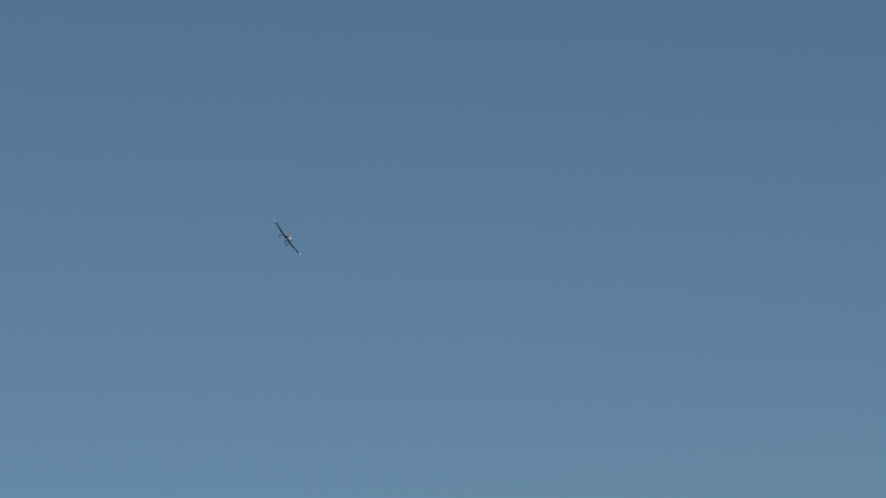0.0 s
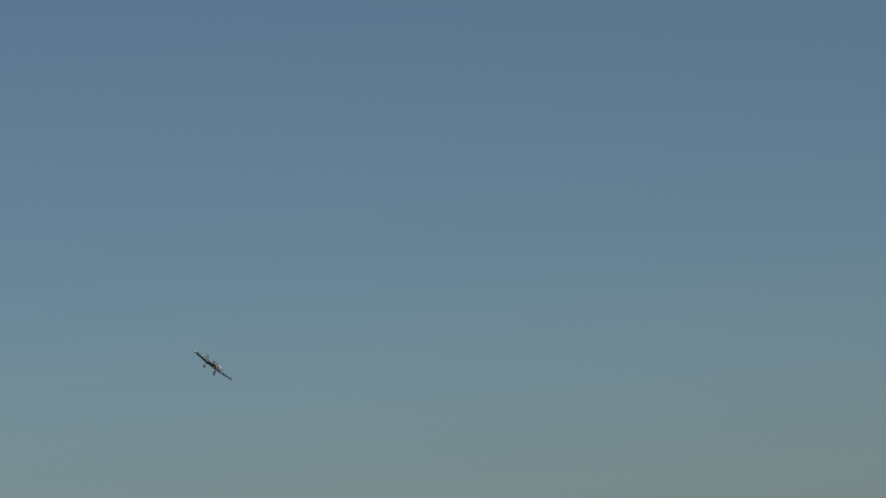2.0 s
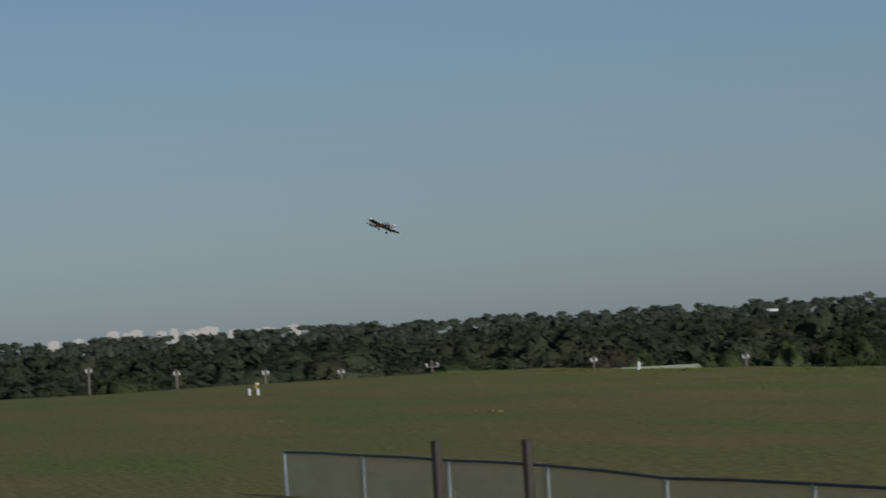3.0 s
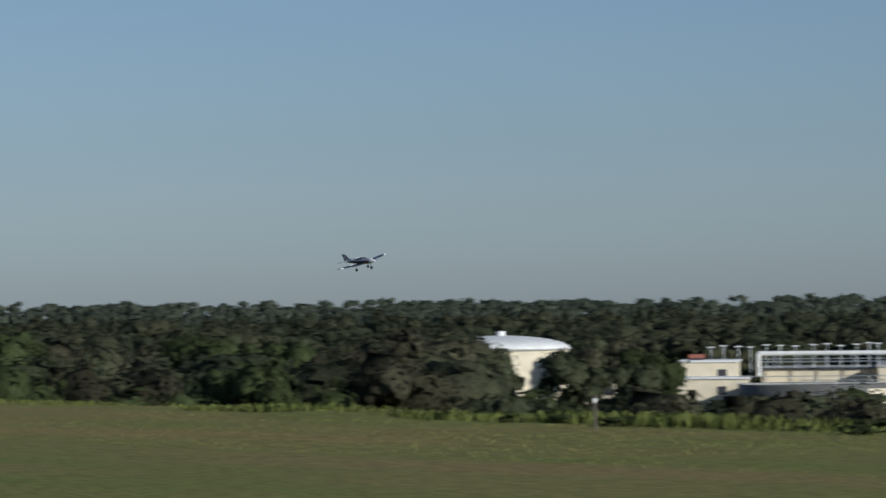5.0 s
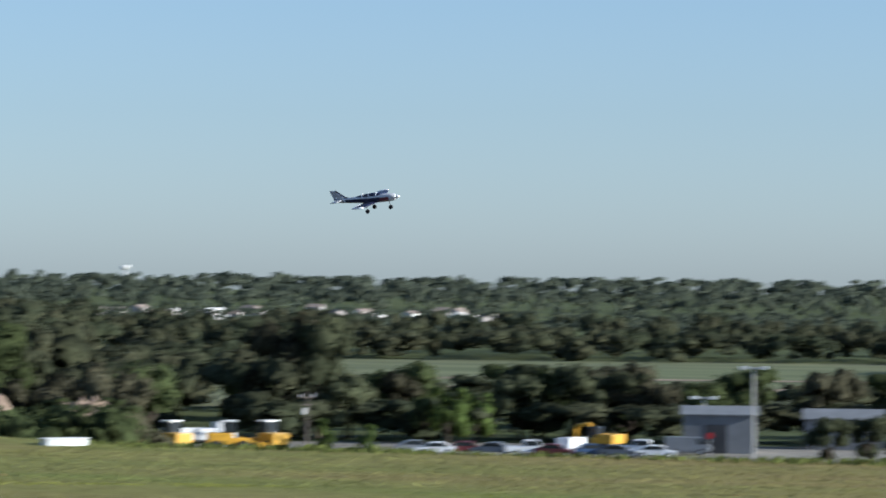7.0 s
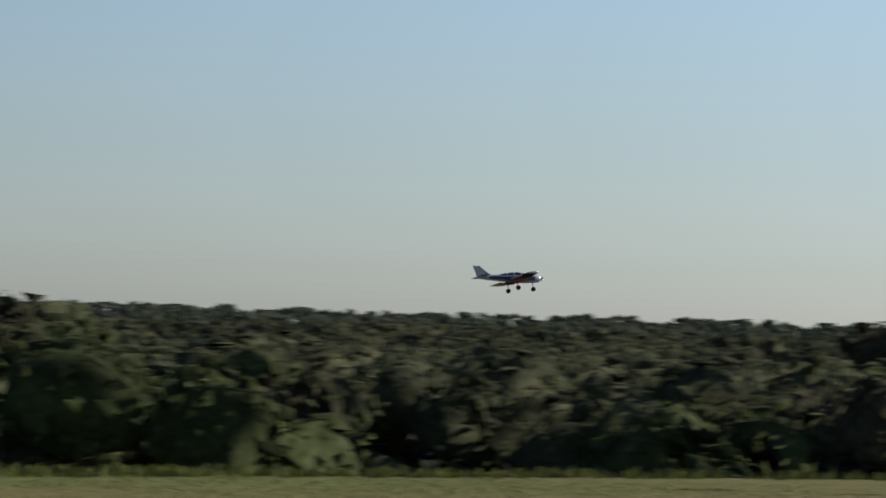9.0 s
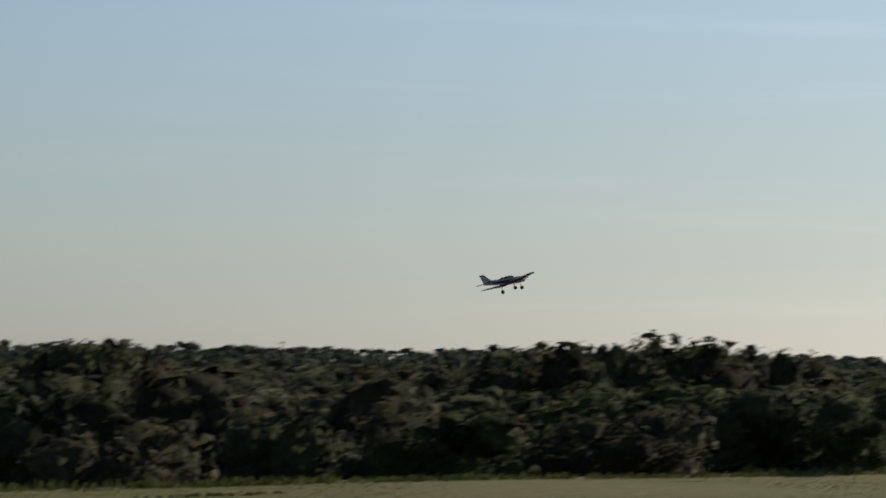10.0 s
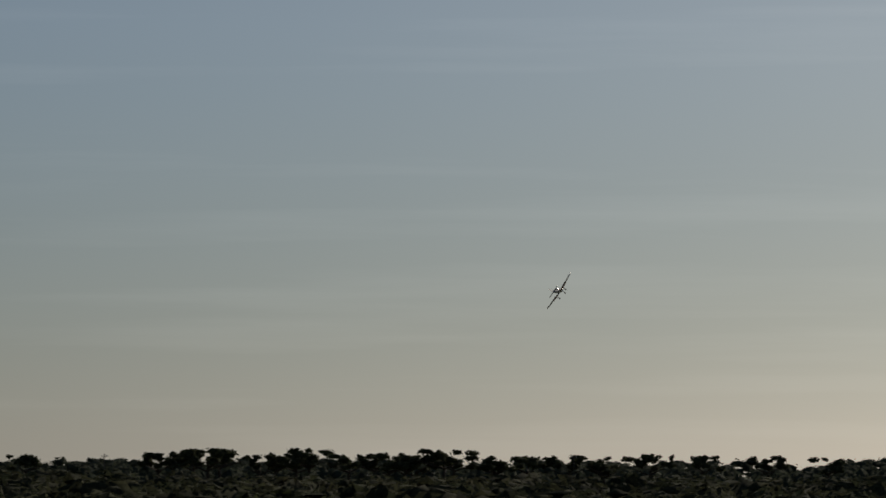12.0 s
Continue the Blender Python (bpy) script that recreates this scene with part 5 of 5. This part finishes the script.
def car(az, d, paint, label, rz, kind="car"):
    v = thing("pickup_truck" if kind == "pickup" else "van" if kind == "van" else "car", label, kind if kind != "pickup" else "pickup truck", spot(az, d, LOW + 0.07), rz, "parked vehicles")
    if kind == "van":
        prof = [(-2.6, 0.35), (2.5, 0.35), (2.55, 0.95), (1.9, 1.15), (1.35, 1.95), (-2.55, 2.0)]
        glass = [(1.3, 1.85), (1.82, 1.2), (1.2, 1.2), (1.0, 1.85)]
    elif kind == "pickup":
        prof = [(-2.7, 0.45), (2.6, 0.45), (2.65, 1.0), (1.4, 1.12), (0.95, 1.75), (-0.6, 1.78), (-0.75, 1.1), (-2.7, 1.08)]
        glass = [(0.85, 1.68), (1.28, 1.14), (-0.55, 1.14), (-0.5, 1.68)]
    else:
        prof = [(-2.2, 0.35), (2.2, 0.35), (2.25, 0.75), (1.2, 0.92), (0.55, 1.42), (-0.9, 1.45), (-1.75, 0.98), (-2.25, 0.92)]
        glass = [(0.5, 1.36), (1.05, 0.95), (-1.5, 0.97), (-0.85, 1.38)]
    bm = loft([[(x, y, z) for x, z in prof] for y in (-0.88, 0.88)])
    bmesh.ops.bevel(bm, geom=bm.edges[:], offset=0.06, segments=2, affect="EDGES")
    part("body", bm, M[paint], v)
    for s in (-1, 1):
        part("side_window", loft([[(x, s * 0.89, z) for x, z in glass], [(x, s * 0.9, z) for x, z in glass]]), M["glass_dark"], v)
    part("windscreen", loft([[(glass[0][0] + 0.1, -0.75, glass[0][1]), (glass[1][0] + 0.12, -0.8, glass[1][1]), (glass[1][0] + 0.14, -0.8, glass[1][1]), (glass[0][0] + 0.12, -0.75, glass[0][1])],
                             [(glass[0][0] + 0.1, 0.75, glass[0][1]), (glass[1][0] + 0.12, 0.8, glass[1][1]), (glass[1][0] + 0.14, 0.8, glass[1][1]), (glass[0][0] + 0.12, 0.75, glass[0][1])]]), M["glass_dark"], v)
    for s in (-1, 1):
        part("headlight", boxed(2.2 if kind == "car" else 2.55, 2.28 if kind == "car" else 2.68, s * 0.65 - 0.15, s * 0.65 + 0.15, 0.65, 0.8), M["pale"], v)
    wheels(v, (-1.45, 1.45), 0.8, 0.34)


def loader(az, d, rz):
    v = thing("wheel_loader", "yellow wheel loader with a raised bucket arm", "loader", spot(az, d, LOW + 0.07), rz, "yard machines")
    part("rear_body", boxed(-3.0, -0.2, -1.1, 1.1, 1.0, 2.3, 0.12), M["yellow_steel"], v)
    part("front_frame", boxed(-0.1, 1.6, -0.8, 0.8, 0.9, 1.7, 0.1), M["yellow_steel"], v)
    c = part("cab", boxed(-1.3, 0.1, -0.8, 0.8, 2.3, 3.5, 0.1), M["glass_dark"], v, "glazed cab")
    part("cab_roof", boxed(-1.45, 0.25, -0.9, 0.9, 3.5, 3.65, 0.05), M["pale"], c, "white cab roof")
    arm = bmesh.new()
    for s in (-0.6, 0.6):
        rod(arm, (0.6, s, 1.7), (2.6, s, 1.1), 0.16, 0.14, 8)
    part("arm", arm, M["yellow_steel"], v)
    part("bucket", prism([(-1.35, 0.3), (1.35, 0.3), (1.35, 1.3), (-1.35, 1.3)], 2.6, 3.5), M["yellow_steel"], v)
    wheels(v, (-2.1, 1.0), 1.05, 0.75, 0.5)


def excavator(az, d, rz):
    v = thing("excavator", "yellow tracked excavator with a folded boom", "excavator", spot(az, d, LOW + 0.07), rz, "yard machines")
    for s in (-1, 1):
        part("track", boxed(-1.9, 1.9, s * 1.1 - 0.3, s * 1.1 + 0.3, 0, 0.85, 0.25), M["dark"], v)
    part("house", boxed(-1.9, 1.2, -1.2, 1.2, 1.0, 2.1, 0.12), M["yellow_steel"], v)
    part("cab", boxed(0.2, 1.5, 0.1, 1.2, 1.6, 2.9, 0.1), M["glass_dark"], v)
    part("boom", rod(rodded((1.2, -0.3, 1.7), (2.6, -0.3, 3.1), 0.28, 0.22, 8), (2.6, -0.3, 3.1), (4.2, -0.3, 2.9), 0.22, 0.2, 8), M["yellow_steel"], v)
    part("stick", rodded((4.2, -0.3, 2.9), (4.6, -0.3, 1.2), 0.18, 0.14, 8), M["yellow_steel"], v)
    part("bucket", boxed(4.1, 4.9, -0.7, 0.1, 0.5, 1.3, 0.15), M["dark"], v)


def lorry(az, d, rz, paint, body, label):
    v = thing("lorry", label, "lorry", spot(az, d, LOW + 0.07), rz, "yard machines")
    part("chassis", boxed(-4.2, 3.6, -0.5, 0.5, 0.75, 1.0), M["dark"], v)
    bm = loft([[(1.6, y, 0.8), (3.7, y, 0.8), (3.75, y, 1.9), (3.2, y, 3.0), (1.6, y, 3.2)] for y in (-1.2, 1.2)])
    bmesh.ops.bevel(bm, geom=bm.edges[:], offset=0.08, segments=2, affect="EDGES")
    c = part("cab", bm, M[paint], v)
    part("windscreen", boxed(3.35, 3.55, -1.0, 1.0, 2.05, 2.75), M["glass_dark"], c)
    for s in (-1, 1):
        part("side_window", boxed(2.1, 3.0, s * 1.2 - 0.02, s * 1.2 + 0.02, 2.0, 2.75), M["glass_dark"], c)
    part("load_body", boxed(-4.3, 1.3, -1.22, 1.22, 1.2, 2.5, 0.1), M[body], v)
    wheels(v, (-3.3, -2.1, 2.7), 1.05, 0.5, 0.35)


loader(-23.66, 397, 150)
lorry(-23.15, 404, 40, "car_white", "pale", "white lorry with a pale tipping body")
loader(-22.62, 397, 28)
loader(-22.15, 399, 152)
for az, d, paint, label, rz, kind in [
    (-19.75, 402, "car_grey", "dark grey car parked in the yard", 25, "car"), (-19.45, 398, "car_white", "white car parked in the yard", 200, "car"), (-18.95, 400, "dark_red", "dark red car parked in the yard", 15, "car"), (-18.55, 399, "car_grey", "grey car parked in the yard", 190, "car"),
    (-17.95, 398, "car_white", "white pickup truck parked in the yard", 20, "pickup"), (-17.55, 396, "dark_red", "dark red car parked among others", 10, "car"), (-17.25, 401, "car_white", "white van parked in the yard", 80, "van"), (-16.95, 397, "blue", "dark blue car parked among others", 30, "car"),
    (-16.55, 396, "car_grey", "dark car parked among others", 10, "car"), (-16.2, 402, "car_white", "white pickup truck with a tall cab", 12, "pickup"), (-15.95, 396, "car_white", "white car parked beside a shed", 15, "car"), (-15.45, 405, "car_grey", "grey van beside a shed", 15, "van"),
    (-11.35, 400, "car_white", "white pickup truck by the light mast", 190, "pickup"), (-10.15, 404, "car_white", "white car behind the light mast", 10, "car"), (-9.6, 396, "car_grey", "dark van by the warehouse", 95, "van"), (-9.1, 395, "car_grey", "dark grey car by the warehouse", 100, "car"), (-8.6, 396, "car_grey", "dark car by the warehouse", 30, "car")]:
    car(az, d, paint, label, rz, kind)
excavator(-16.75, 408, 160)
lorry(-10.65, 402, 15, "blue", "car_white", "blue lorry with a white body")


def light_mast(az, d, top_el, heads=2):
    x, y, z = spot(az, d, LOW)
    h = height_at(top_el, d) - LOW
    p = thing("light_mast", "tall concrete light mast with flat flood lamps", "light mast", (x, y, z), -az, "light masts")
    part("mast", rodded((0, 0, -0.3), (0, 0, h), 0.18, 0.13, 12), M["concrete"], p)
    part("crossbar", rodded((-1.3, 0, h - 0.1), (1.3, 0, h - 0.1), 0.08, 0.08, 8), M["steel"], p)
    for s in (-1, 1):
        part("flood_lamp", boxed(s * 1.1 - 0.45, s * 1.1 + 0.45, -0.35, 0.2, h - 0.25, h + 0.1, 0.05), M["pale"], p, "flat pale flood lamp")


light_mast(-14.42, 398, -1.37)
light_mast(-10.22, 398, -1.14)
light_mast(-15.2, 416, -1.85)
p = thing("striped_pole", "timber pole with a red and white warning panel", "pole", spot(-11.0, 398, LOW), 11)
part("pole", rodded((0, 0, -0.3), (0, 0, 9.3), 0.22, 0.18, 10), M["wood"], p)
part("warning_panel", boxed(-0.35, 0.35, -0.3, -0.24, 6.2, 8.3), M["red"], p, "red warning panel")
part("warning_band", boxed(-0.36, 0.36, -0.31, -0.3, 7.0, 7.4), M["white_paint"], p, "white band")
p = power_pole(-21.48, -1.83, 400, 1.6, 1)
p = thing("stop_sign", "round red traffic sign on a post", "sign", spot(-15.1, 396, LOW), 15)
part("post", rodded((0, 0, 0), (0, 0, 2.6), 0.06, 0.06, 8), M["steel"], p)
part("sign_plate", rodded((0, -0.05, 2.6), (0, -0.1, 2.6), 0.38, 0.38, 8), M["red"], p, "red eight-sided plate")
for k, az in enumerate((45.6, 49.36, 53.59, 41.0, 61.0)):
    power_pole(az, 0.1 + 0.01 * (k % 2), 950, 1.6)

motions()
